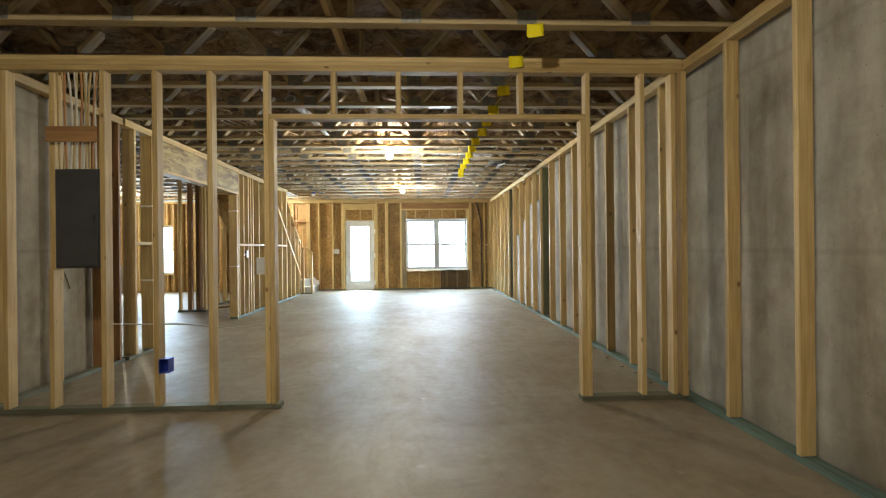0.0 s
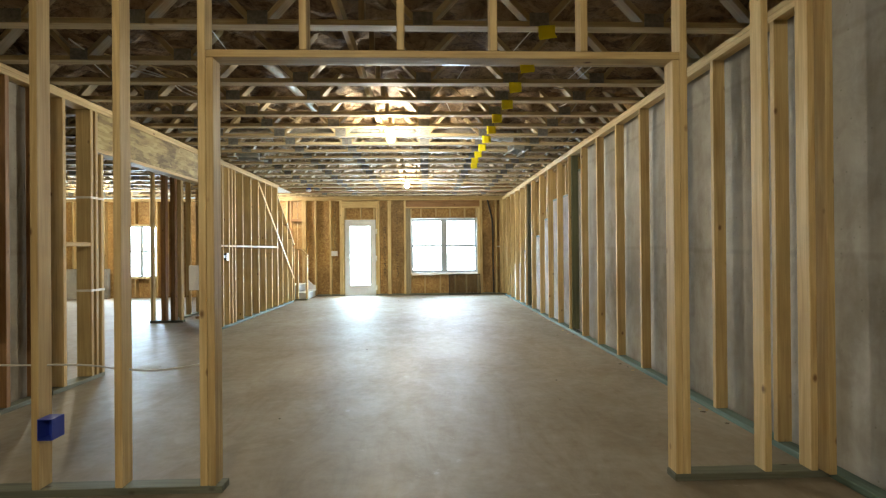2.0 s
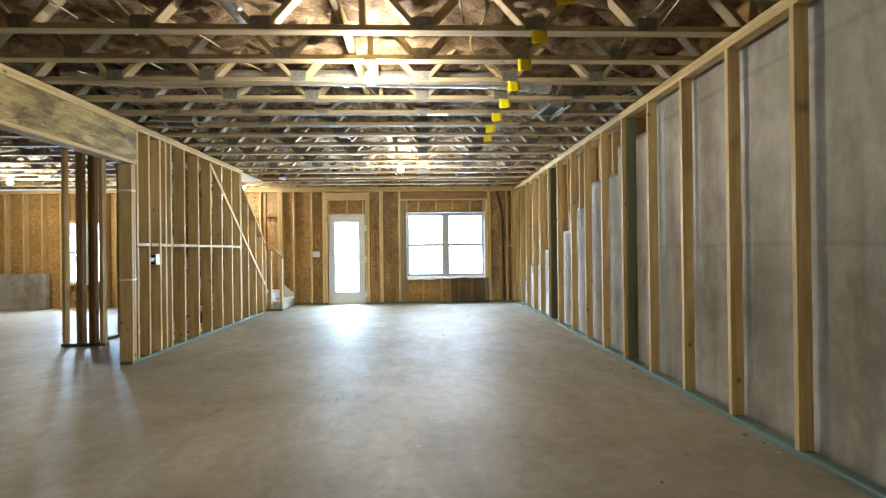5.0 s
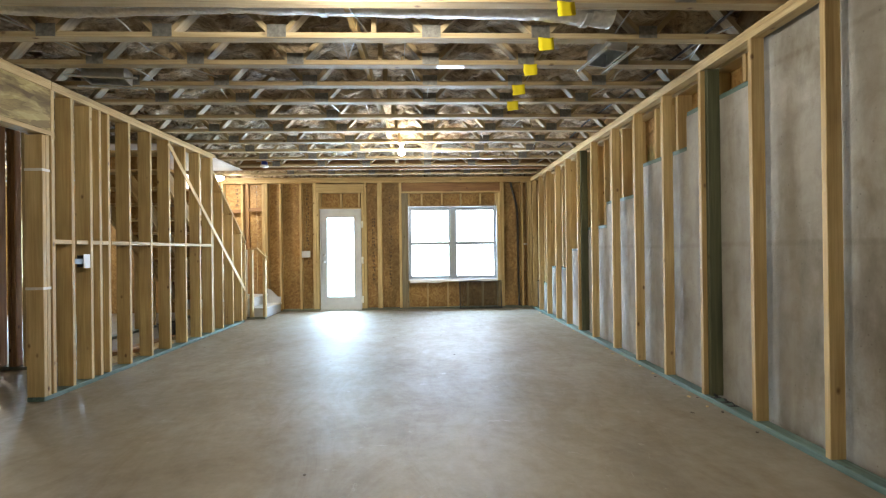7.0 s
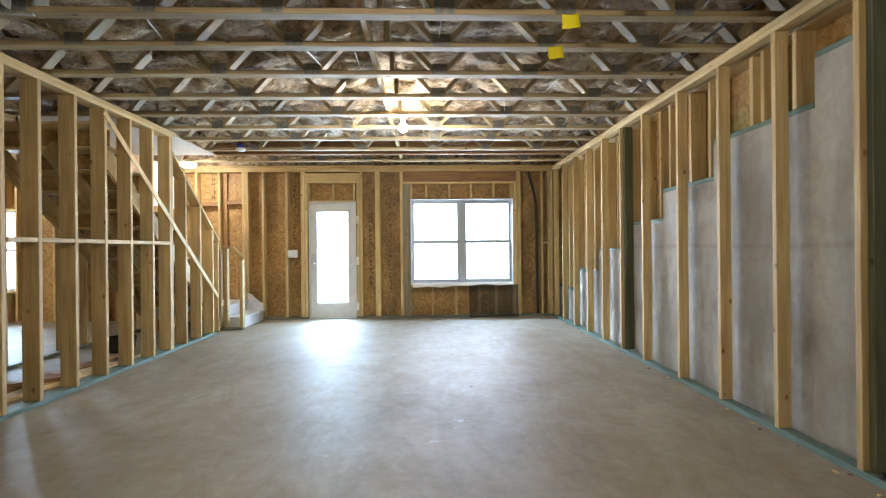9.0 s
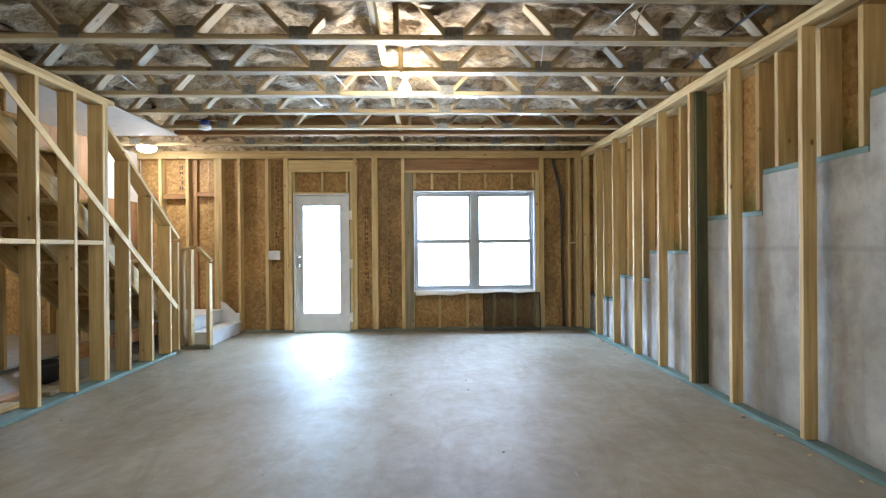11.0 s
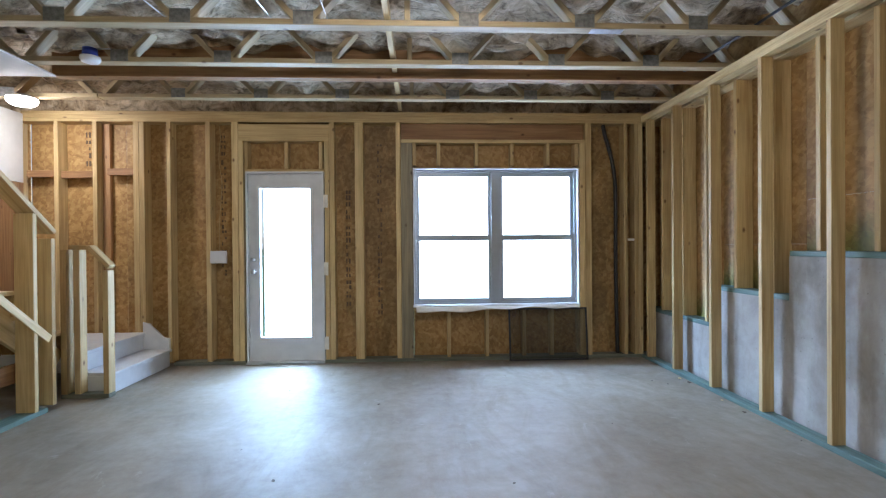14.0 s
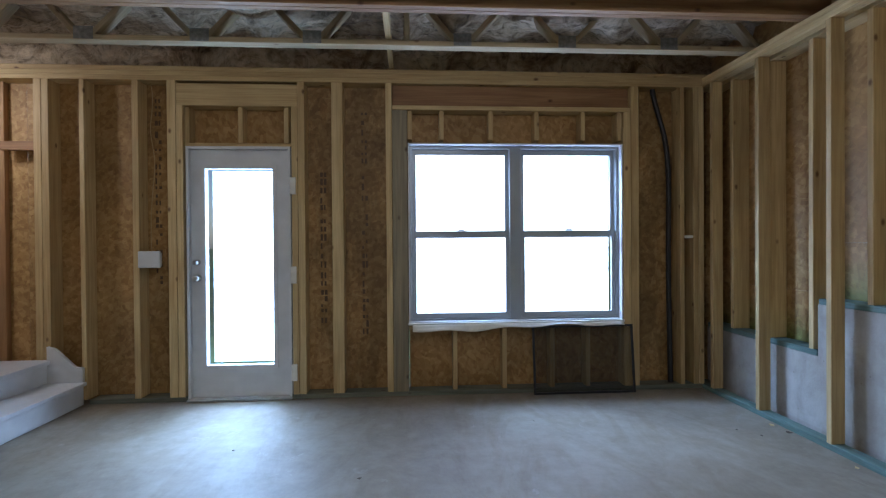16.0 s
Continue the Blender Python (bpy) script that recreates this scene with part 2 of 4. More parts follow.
def beam_material():
    """Laminated strand beam: long crossing strands in yellow and brown with dark blotches."""
    m, nt, b = material("laminated_beam_wood")
    tone = mix(nt, flakes(nt, 30, (1, 1, 7), (0.08, 0.0, 0.0)), flakes(nt, 26, (1, 1, 5), (-0.12, 0.1, 0.0)), 0.5)
    col = ramp(nt, tone, [(0.15, (0.20, 0.135, 0.04)), (0.5, (0.33, 0.25, 0.083)), (0.85, (0.43, 0.345, 0.135))])
    blot = noise_tex(nt, coords(nt, (1, 1, 0.45)), 5.0, 5, 0.65, 0.4)
    col = mix(nt, col, ramp(nt, blot, [(0.40, (0.42, 0.36, 0.28)), (0.52, (1, 1, 1))]), 0.85, "MULTIPLY")
    nt.links.new(col, b.inputs["Base Color"])
    b.inputs["Roughness"].default_value = 0.6
    bump(nt, b, tone, 0.1, 0.002)
    return m


PINE = lumber("pine_lumber", (0.68, 0.54, 0.28), (0.52, 0.378, 0.17))
TRUSS = lumber("dusty_truss_lumber", (0.54, 0.455, 0.285), (0.40, 0.32, 0.185), spread=0.3)
DARK_PINE = lumber("dark_brown_lumber", (0.40, 0.235, 0.105), (0.27, 0.14, 0.06))
BEAM = beam_material()
TREATED = lumber("treated_lumber", (0.20, 0.225, 0.18), (0.115, 0.135, 0.105), spread=0.15)
TEAL = lumber("green_treated_lumber", (0.155, 0.26, 0.245), (0.09, 0.16, 0.15), spread=0.12)
DARK_GREEN = lumber("dark_green_lumber", (0.115, 0.13, 0.075), (0.06, 0.072, 0.042), spread=0.15)
STAINED = lumber("stained_lumber", (0.33, 0.29, 0.19), (0.21, 0.185, 0.125), spread=0.1)
CONCRETE = concrete_wall_material()
SLAB = slab_material()
OSB = osb_material()
OSB_GRIMY = osb_material("weathered_strand_board", 0.55)
OSB_DULL = osb_material("dull_strand_board", 0.2)
OSB_STAINED = stained_osb_material()
BATT = insulation_material("batt_insulation", (0.88, 0.80, 0.69))
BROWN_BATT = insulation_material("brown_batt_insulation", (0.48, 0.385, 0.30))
WHITE = plain("white_paint", (0.62, 0.63, 0.64), 0.42, vary=0.07)
# white vinyl in mid grey: the backlit shade of the frames is in this colour
VINYL = plain("backlit_grey_vinyl", (0.34, 0.37, 0.375), 0.35, vary=0.03)
DRYWALL = plain("bare_drywall", (0.60, 0.59, 0.56), 0.8, vary=0.05)
GALV = plain("galvanised_steel", (0.55, 0.57, 0.58), 0.32, 0.9, 0.2, 14)
FOIL = plain("foil_duct_wrap", (0.72, 0.73, 0.74), 0.28, 0.85, 0.15, 30, 0.9)
PLATE = plain("nail_plate_steel", (0.24, 0.24, 0.225), 0.5, 0.6, 0.3, 40)
PANELGREY = plain("dark_grey_enamel", (0.055, 0.058, 0.066), 0.45, 0.2)
BLUE = plain("blue_plastic", (0.02, 0.045, 0.32), 0.4)
YELLOW = plain("yellow_paper_tag", (0.83, 0.70, 0.02), 0.6, vary=0.05)
BLACK = plain("black_plastic", (0.02, 0.02, 0.022), 0.45)
CABLE = plain("white_cable_sheath", (0.52, 0.50, 0.45), 0.45)
CABLE_TAN = plain("tan_cable_sheath", (0.40, 0.29, 0.12), 0.45)
COPPER = plain("orange_cable_sheath", (0.36, 0.17, 0.06), 0.4)
STEEL = plain("satin_nickel", (0.55, 0.54, 0.52), 0.3, 1.0, 0.05)
INK = plain("stamp_ink", (0.11, 0.07, 0.04), 0.8)
TAPE = plain("pale_strap", (0.75, 0.73, 0.66), 0.5)
GLASS = glass_material()
BULB = glow("lit_bulb_glass", (1.0, 0.96, 0.89), 70)
SCREEN = plain("dark_screen_mesh", (0.035, 0.037, 0.035), 0.7)
SCREEN.node_tree.nodes["Principled BSDF"].inputs["Alpha"].default_value = 0.26
GROUND = plain("lawn_ground", (0.10, 0.13, 0.05), 0.9, vary=0.4, scale=3)
GRIT = plain("dark_debris", (0.10, 0.08, 0.06), 0.9)


# ---- builders ----
def thing(name, label, category, kind="", group="", place=(0, 0, 0)):
    ob = new(name)
    ob.empty_display_size = 0.1
    ob.location = place
    return tagged(ob, label, category, group, kind)


def mesh_of(bm, name, material_=None, smooth=False):
    me = bpy.data.meshes.new(name)
    bm.to_mesh(me)
    bm.free()
    if material_:
        me.materials.append(material_)
    if smooth:
        me.polygons.foreach_set("use_smooth", [True] * len(me.polygons))
    return me


def attach(ob, parent):
    if parent:
        ob.parent = parent
        ob.matrix_parent_inverse = parent_world(parent).inverted()
    return ob


def parent_world(ob):
    m = ob.matrix_basis.copy()
    while ob.parent:
        m = ob.parent.matrix_basis @ ob.matrix_parent_inverse @ m
        ob = ob.parent
    return m


def part(name, bm, material_, parent=None, label="", smooth=False):
    ob = new(name, mesh_of(bm, name, material_, smooth))
    attach(ob, parent)
    return tagged(ob, label)


BOXES = {}


def box_mesh(a, b, length, material_, bevel):
    """A board with eased edges, its length along its own z; alike boards share one mesh."""
    key = (round(a, 4), round(b, 4), round(length, 4), material_.name, bevel)
    if key not in BOXES:
        bm = bmesh.new()
        bmesh.ops.create_cube(bm, size=1)
        bmesh.ops.scale(bm, vec=(a, b, length), verts=bm.verts)
        if bevel:
            bmesh.ops.bevel(bm, geom=bm.edges[:], offset=min(bevel, a / 3, b / 3, length / 3), segments=1, affect="EDGES")
        BOXES[key] = mesh_of(bm, "board", material_)
    return BOXES[key]


TURNS = {0: Matrix(((0, 0, 1, 0), (1, 0, 0, 0), (0, 1, 0, 0), (0, 0, 0, 1))),
         1: Matrix(((0, 1, 0, 0), (0, 0, 1, 0), (1, 0, 0, 0), (0, 0, 0, 1))),
         2: Matrix.Identity(4)}


def board(name, parent, x0, x1, y0, y1, z0, z1, material_=None, bevel=0.003, label=""):
    """A squared piece that fills the given span, its grain along the longest side."""
    size = (abs(x1 - x0), abs(y1 - y0), abs(z1 - z0))
    axis = size.index(max(size))
    a, b = size[(axis + 1) % 3], size[(axis + 2) % 3]
    ob = new(name, box_mesh(a, b, size[axis], material_ or PINE, bevel))
    ob.matrix_basis = Matrix.Translation(((x0 + x1) / 2, (y0 + y1) / 2, (z0 + z1) / 2)) @ TURNS[axis]
    attach(ob, parent)
    return tagged(ob, label)


def slant(name, parent, p, q, a, b, material_=None, roll=0.0, label=""):
    """A board from p to q; a is its width across, b its depth."""
    p, q = Vector(p), Vector(q)
    ob = new(name, box_mesh(a, b, (q - p).length, material_ or PINE, 0.003))
    ob.matrix_basis = Matrix.Translation((p + q) / 2) @ (q - p).to_track_quat("Z", "Y").to_matrix().to_4x4() @ pose(0, 0, 0, 0, 0, roll)
    attach(ob, parent)
    return tagged(ob, label)


def tube(name, parent, points, radius, material_, label="", resolution=3):
    """A round cable or pipe along the points."""
    cu = bpy.data.curves.new(name, "CURVE")
    cu.dimensions, cu.bevel_depth, cu.bevel_resolution, cu.resolution_u = "3D", radius, resolution, 8
    sp = cu.splines.new("NURBS")
    sp.points.add(len(points) - 1)
    for k, p in enumerate(points):
        sp.points[k].co = (*p, 1)
    sp.use_endpoint_u, sp.order_u = True, min(4, len(points))
    ob = new(name, cu)
    cu.materials.append(material_)
    deps = bpy.context.evaluated_depsgraph_get()
    me = bpy.data.meshes.new_from_object(ob.evaluated_get(deps))
    bpy.data.objects.remove(ob)
    me.polygons.foreach_set("use_smooth", [True] * len(me.polygons))
    ob = new(name, me)
    attach(ob, parent)
    return tagged(ob, label)


def prism(outline, axis, lo, hi):
    """A bmesh of the outline, in the two other axes, drawn out along an axis."""
    bm = bmesh.new()

    def at(u, v, w):
        return {"x": (w, u, v), "y": (u, w, v), "z": (u, v, w)}[axis]
    a = [bm.verts.new(at(u, v, lo)) for u, v in outline]
    b = [bm.verts.new(at(u, v, hi)) for u, v in outline]
    bm.faces.new(a)
    bm.faces.new(b[::-1])
    for k in range(len(outline)):
        j = (k + 1) % len(outline)
        bm.faces.new((a[k], b[k], b[j], a[j]))
    bmesh.ops.recalc_face_normals(bm, faces=bm.faces)
    return bm


def lathe(profile, segments=20):
    """A bmesh turned round z from (radius, height) pairs."""
    bm = bmesh.new()
    rings = [[bm.verts.new((r * math.cos(2 * math.pi * k / segments), r * math.sin(2 * math.pi * k / segments), z)) for k in range(segments)] for r, z in profile]
    for a, b in zip(rings, rings[1:]):
        for k in range(segments):
            j = (k + 1) % segments
            bm.faces.new((a[k], a[j], b[j], b[k]))
    bm.faces.new(rings[0][::-1])
    bm.faces.new(rings[-1])
    return bm


# ---- plan ----
XR, XC, XL, XLB = 2.03, 2.165, -3.30, -3.44   # right studs' face, right concrete's face, left wall's faces
YP, YE = 4.75, 15.63                          # partition's face, end wall's face
TOP, CEIL = 2.60, 2.69                        # under the top plates, under the trusses
S = 0.038                                     # a stud's thickness
SIDE = -10.0                                  # the side room's far wall
BACK = -2.2

# ---- structure ----
bm = prism([(SIDE - 0.3, BACK - 0.3), (2.6, BACK - 0.3), (2.6, 15.98), (SIDE - 0.3, 15.98)], "z", -0.15, 0.0)
tagged(part("floor", bm, SLAB), "grey-tan trowelled concrete basement slab with dull shine", "floor", kind="structure")
bm = bmesh.new()
bmesh.ops.create_grid(bm, x_segments=2, y_segments=2, size=400)
bmesh.ops.translate(bm, vec=(0, 0, -0.2), verts=bm.verts)
tagged(part("ground", bm, GROUND), "rough grass ground outside the basement", "ground", kind="structure")
bm = prism([(SIDE - 0.3, BACK - 0.3), (2.6, BACK - 0.3), (2.6, 15.98), (SIDE - 0.3, 15.98)], "z", 3.14, 3.16)
tagged(part("ceiling", bm, OSB), "strand-board subfloor deck over the open floor trusses", "ceiling", kind="structure")

# stepped foundation wall on the right
STEPS = [(8.95, 2.36), (9.86, 2.06), (10.92, 1.76), (11.79, 1.465), (12.76, 1.165), (13.63, 0.85), (14.58, 0.51)]
outline = [(BACK - 0.3, 0.0), (15.98, 0.0)]
levels = [2.69] + [z for _, z in STEPS]
top = [(BACK - 0.3, 2.69)]
for (y, z), before in zip(STEPS, levels):
    top += [(y, before), (y, z)]
top.append((15.98, 0.51))
wall = part("wall_east", prism(outline + top[::-1], "x", XC, XC + 0.25), CONCRETE)
tagged(wall, "poured concrete foundation wall stepping down towards the end", "wall", kind="structure")


def stud_row(name, label, axis, face, depth, spots, z0, z1, bottom=None, plates=2, mats=None, span=None, group="", along=S):
    """A framed wall: studs at the given spots along x or y, sole plate and doubled top plate."""
    w = thing(name, label, "framing", "structure", group)
    lo, hi = span
    f0, f1 = sorted((face, face + depth))

    def put(n, a0, a1, zz0, zz1, m, lab=""):
        if axis == "y":
            return board(n, w, f0, f1, a0, a1, zz0, zz1, m, label=lab)
        return board(n, w, a0, a1, f0, f1, zz0, zz1, m, label=lab)
    for k, s in enumerate(spots):
        put("stud", s - along / 2, s + along / 2, z0 + S, z1, (mats or {}).get(k, PINE))
    if bottom:
        put("sole_plate", lo, hi, z0, z0 + S, bottom)
    for k in range(plates):
        put("top_plate", lo, hi, z1 + k * S, z1 + (k + 1) * S, PINE)
    return w


# furring wall along the right, two feet apart
right = [2.39, 3.0, 3.60, 4.225, 5.15, 5.78, 6.39, 7.0, 7.61, 8.22, 8.82, 9.425, 10.034, 10.639, 11.255, 11.97, 12.55, 13.14, 13.736, 14.349, 14.96, 15.5]
right = [-1.9, -1.3, -0.7, -0.05, 0.56, 1.17, 1.78] + right
east = stud_row("east_furring_wall", "bare pine stud wall in front of the concrete", "y", XR, 0.089, right, 0, TOP, TEAL, 2, None, (BACK, YE))
# dark green strip between the stud and the concrete
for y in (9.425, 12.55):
    board("packing_strip", east, XR + 0.035, XC - 0.002, y - 0.058, y - 0.020, S, TOP, DARK_GREEN, label="dark green board behind a furring stud")

# framed wall standing on the stepped concrete, sheathed outside
upper = thing("east_upper_framing", "pine cripple studs on the stepped concrete with orange strand board behind", "framing", "structure")
ends = [y for y, _ in STEPS[1:]] + [15.77]
CRIPPLES = [(9.06, 9.45), (10.01, 10.31, 10.43), (10.96, 11.26, 11.63), (11.83, 12.22, 12.62), (12.95, 13.36), (13.78, 14.20), (14.62, 15.02, 15.42)]
for (y0, z), y1, spots in zip(STEPS, ends, CRIPPLES):
    board("sill_plate", upper, XC + 0.002, XC + 0.142, y0 + 0.01, y1 - 0.002, z + 0.001, z + 0.039, TEAL)
    for y in spots:
        board("cripple_stud", upper, XC + 0.002, XC + 0.142, y, y + S, z + 0.04, TOP, PINE)
    if z < 2.2:
        board("sheathing_panel", upper, XC + 0.145, XC + 0.157, y0 + 0.02, y1 + 0.016, z + 0.002, z + 0.40, OSB_STAINED, 0.001)
        board("sheathing_panel", upper, XC + 0.145, XC + 0.157, y0 + 0.02, y1 + 0.016, z + 0.402, 2.70, OSB, 0.001)
    else:
        board("sheathing_panel", upper, XC + 0.145, XC + 0.157, y0 + 0.02, y1 + 0.016, z + 0.002, 2.70, OSB, 0.001)
for k in range(2):
    board("top_plate", upper, XC + 0.002, XC + 0.142, STEPS[0][0] + 0.01, 15.77, TOP + k * S, TOP + (k + 1) * S, PINE)

# partition with the wide opening
part_wall = thing("partition_framing", "open pine stud partition with a wide cased opening", "framing", "structure")
P1 = YP + 0.089
for x in (-3.163, -2.452, -2.067, -1.661, -1.24, 1.245, 1.68, 1.93):
    board("stud", part_wall, x, x + S, YP, P1, S, TOP - 0.03)
board("stud", part_wall, -2.83, -2.83 + S, YP, P1, S, 1.08)
board("corner_stud", part_wall, 1.985, XR - 0.004, YP - 0.05, P1, S, TOP - 0.03)
for x in (-1.20, 1.205):
    board("trimmer_stud", part_wall, x, x + S, YP, P1, S, 2.205)
board("header_plate", part_wall, -1.20, 1.243, YP, P1, 2.207, 2.245)
for x in (-0.73, -0.233, 0.248, 0.72):
    board("cripple_stud", part_wall, x, x + S, YP, P1, 2.247, TOP - 0.03)
board("sole_plate", part_wall, -3.3, -1.13, YP, P1, 0.001, S, TREATED)
board("sole_plate", part_wall, 1.198, XR - 0.004, YP, P1, 0.001, S, TREATED)
for k in range(3):
    board("top_plate", part_wall, -3.3, XR - 0.004, YP + 0.002 * k, P1, TOP - 0.028 + k * S, TOP - 0.029 + (k + 1) * S)

# left foundation wall up to the side opening
wall = part("wall_west_near", prism([(BACK - 0.3, 0), (6.5, 0), (6.5, 2.6), (BACK - 0.3, 2.6)], "x", -3.65, -3.42), CONCRETE)
tagged(wall, "poured concrete foundation wall beside the electrical panel", "wall", kind="structure")
near = [-1.8, -1.2, -0.6, 0, 0.61, 1.22, 1.83, 2.44, 3.05, 3.66, 4.27, 4.95, 5.56, 6.12, 6.42]
stud_row("west_furring_wall", "pine studs on a treated sole plate before the concrete", "y", XL - 0.1, 0.089, near, 0, TOP, TREATED, 2, {13: DARK_PINE, 14: DARK_PINE}, (BACK, 6.5))

# side opening with its deep beam
opening = thing("side_opening_framing", "laminated beam over a wide opening on doubled pine posts", "framing", "structure")
for y in (6.68, 7.04, 7.11, 7.19):
    board("stud", opening, XLB, XL, y, y + S, S, TOP if y < 7.15 else 2.20)
board("blocking", opening, XLB, XL - 0.002, 6.72, 7.038, 1.285, 1.323)
board("sole_plate", opening, XLB, XL, 6.55, 7.23, 0.001, S, TREATED)
board("beam", opening, XLB + 0.01, XL - 0.004, 7.15, 9.86, 2.25, TOP - 0.002, BEAM, label="yellowish laminated beam")
board("beam_plate", opening, XLB, XL, 7.15, 9.86, 2.21, 2.248)
for k in range(2):
    board("top_plate", opening, XLB, XL, 6.52, 9.86, TOP + k * S, TOP + (k + 1) * S)

# left bearing wall beside the stair
west = thing("west_stud_wall", "bare pine bearing wall with mid-height blocking and a raked end", "framing", "structure")
for y in (9.75, 9.79):
    board("post", west, XLB, XL, y, y + S, S, 2.20 if y < 9.77 else 2.207)
for y in (9.87, 10.10, 10.34, 10.47, 10.60, 10.944, 11.347, 11.75, 12.153, 12.559, 12.93, 12.97):
    board("stud", west, XLB, XL, y - S / 2, y + S / 2, S, TOP)
board("sole_plate", west, XLB, XL, 9.75, 14.2, 0.001, S, TEAL)
for k in range(2):
    board("top_plate", west, XLB, XL, 9.863, 12.99 + 0.1 * k, TOP + k * S, TOP + (k + 1) * S)


def rake(y):
    return 2.43 - (y - 12.98) * 0.79


for y in (13.31, 13.71, 14.09):
    board("raked_stud", west, XLB, XL, y - S / 2, y + S / 2, S, rake(y) - 0.03)
slant("raked_plate", west, (XL - 0.07, 12.99, rake(12.99)), (XL - 0.07, 14.30, rake(14.30)), 0.14, S)
spots = [9.85, 10.12, 10.32, 10.62, 10.944, 11.347, 11.75, 12.153, 12.559, 12.95]
for a, b in zip(spots, spots[1:]):
    board("blocking", west, XLB, XL - 0.002, a + 0.022, b - 0.022, 1.30, 1.338)
slant("stair_brace", west, (XL + 0.004, 11.72, 2.56), (XL + 0.004, 14.22, 0.56), 0.012, 0.06)

# end wall with door and window
north = thing("wall_north", "strand-board sheathed end wall with open pine framing", "wall", "structure")
YB = YE + 0.14
DX0, DX1, DZ = -2.30, -1.465, 2.075
WX0, WX1, WZ0, WZ1 = -0.505, 1.33, 0.595, 2.11


def sheath(x0, x1, z0, z1, material_=OSB):
    board("sheathing_panel", north, x0, x1, YB + 0.002, YB + 0.014, z0, z1, material_, 0.001)


sheath(-4.60, -3.61, 0.0, 2.69)
sheath(-3.606, DX0, 0.0, 2.69, OSB_DULL)
sheath(DX1, WX0, 0.0, 2.69, OSB_GRIMY)
sheath(DX0 + 0.004, DX1 - 0.004, DZ, 2.69)
sheath(WX0 + 0.004, WX1 - 0.004, WZ1, 2.69, OSB_DULL)
sheath(WX0 + 0.004, WX1 - 0.004, 0.0, WZ0, OSB_DULL)
sheath(WX1, 2.32, 0.0, 2.69, OSB_GRIMY)
for x0, w in ((-4.27, 0.045), (-3.876, 0.045), (-3.46, 0.058), (-3.40, 0.055), (-3.113, S), (-2.71, 0.05), (-2.437, 0.068), (-1.403, 0.055), (-1.13, 0.092), (-0.686, 0.05), (1.40, 0.07), (1.836, S), (1.955, 0.045), (2.003, 0.045)):
    board("stud", north, x0, x0 + w, YE, YB, S, TOP)
board("backing_stud", north, -3.83, -3.75, YE + 0.09, YB, S, TOP, DARK_PINE)
for x0 in (-2.366, -1.455):
    board("trimmer_stud", north, x0, x0 + 0.05, YE, YB, S, 2.40)
board("trimmer_stud", north, -0.633, -0.509, YE, YB, S, 2.38, STAINED, label="grey-green stained trimmer")
board("trimmer_stud", north, 1.335, 1.398, YE, YB, S, 2.38)
board("header", north, -2.366, -1.405, YE + 0.004, YB, 2.40, 2.58, PINE)
for x0 in (-2.312, -1.888, -1.52):
    board("cripple_stud", north, x0, x0 + S, YE + 0.03, YB, DZ + 0.03, 2.398)
board("head_block", north, -2.31, -1.46, YE + 0.03, YB, DZ, DZ + 0.028)
board("header", north, -0.632, 1.398, YE + 0.05, YB, 2.42, TOP - 0.002, DARK_PINE)
board("header_plate", north, -0.633, 1.398, YE, YB, 2.382, 2.418)
for x0 in (-0.505, -0.24, 0.178, 0.57, 0.97, 1.29):
    board("cripple_stud", north, x0, x0 + S, YE + 0.02, YB, WZ1 + 0.03, 2.38)
board("sill_plate", north, WX0, WX1, YE + 0.02, YB, WZ0 - 0.045, WZ0 - 0.006)
for x0 in (-0.138, 0.282, 0.695, 1.005):
    board("cripple_stud", north, x0, x0 + S, YE + 0.02, YB, S, WZ0 - 0.046)
board("sole_plate", north, -3.06, DX0, YE, YB, 0.001, S, TREATED)
board("sole_plate", north, DX1, 2.16, YE, YB, 0.001, S, TREATED)
for k in range(3):
    board("top_plate", north, -4.60, XC - 0.01, YE - 0.001 * k, YB, TOP + k * S, TOP + (k + 1) * S)

# ---- end door ----
door = thing("door_1", "white steel exterior door with full-height clear glass", "door", "structure")
bm = bmesh.new()


def ring(bm, x0, x1, z0, z1, ix0, ix1, iz0, iz1, y0, y1):
    """A flat frame between an outer and an inner rectangle, with depth."""
    def loop(a0, a1, b0, b1, y):
        return [bm.verts.new(p) for p in ((a0, y, b0), (a1, y, b0), (a1, y, b1), (a0, y, b1))]
    of, inf, ob_, ib = loop(x0, x1, z0, z1, y0), loop(ix0, ix1, iz0, iz1, y0), loop(x0, x1, z0, z1, y1), loop(ix0, ix1, iz0, iz1, y1)
    for k in range(4):
        j = (k + 1) % 4
        bm.faces.new((of[k], of[j], inf[j], inf[k]))
        bm.faces.new((ob_[j], ob_[k], ib[k], ib[j]))
        bm.faces.new((of[j], of[k], ob_[k], ob_[j]))
        bm.faces.new((inf[k], inf[j], ib[j], ib[k]))
    bmesh.ops.recalc_face_normals(bm, faces=bm.faces)
    return bm


YD = YE + 0.05
jamb = part("jamb", ring(bmesh.new(), DX0 + 0.002, DX1 - 0.002, 0.001, DZ - 0.002, DX0 + 0.02, DX1 - 0.02, 0.022, DZ - 0.022, YE + 0.01, YB + 0.02), WHITE, door)
slab = part("slab", ring(bmesh.new(), DX0 + 0.022, DX1 - 0.022, 0.024, DZ - 0.024, -2.165, -1.612, 0.275, 1.90, YD, YD + 0.045), WHITE, door)
part("glazing_bead", ring(bmesh.new(), -2.19, -1.587, 0.25, 1.925, -2.160, -1.617, 0.28, 1.895, YD - 0.012, YD + 0.057), WHITE, slab)
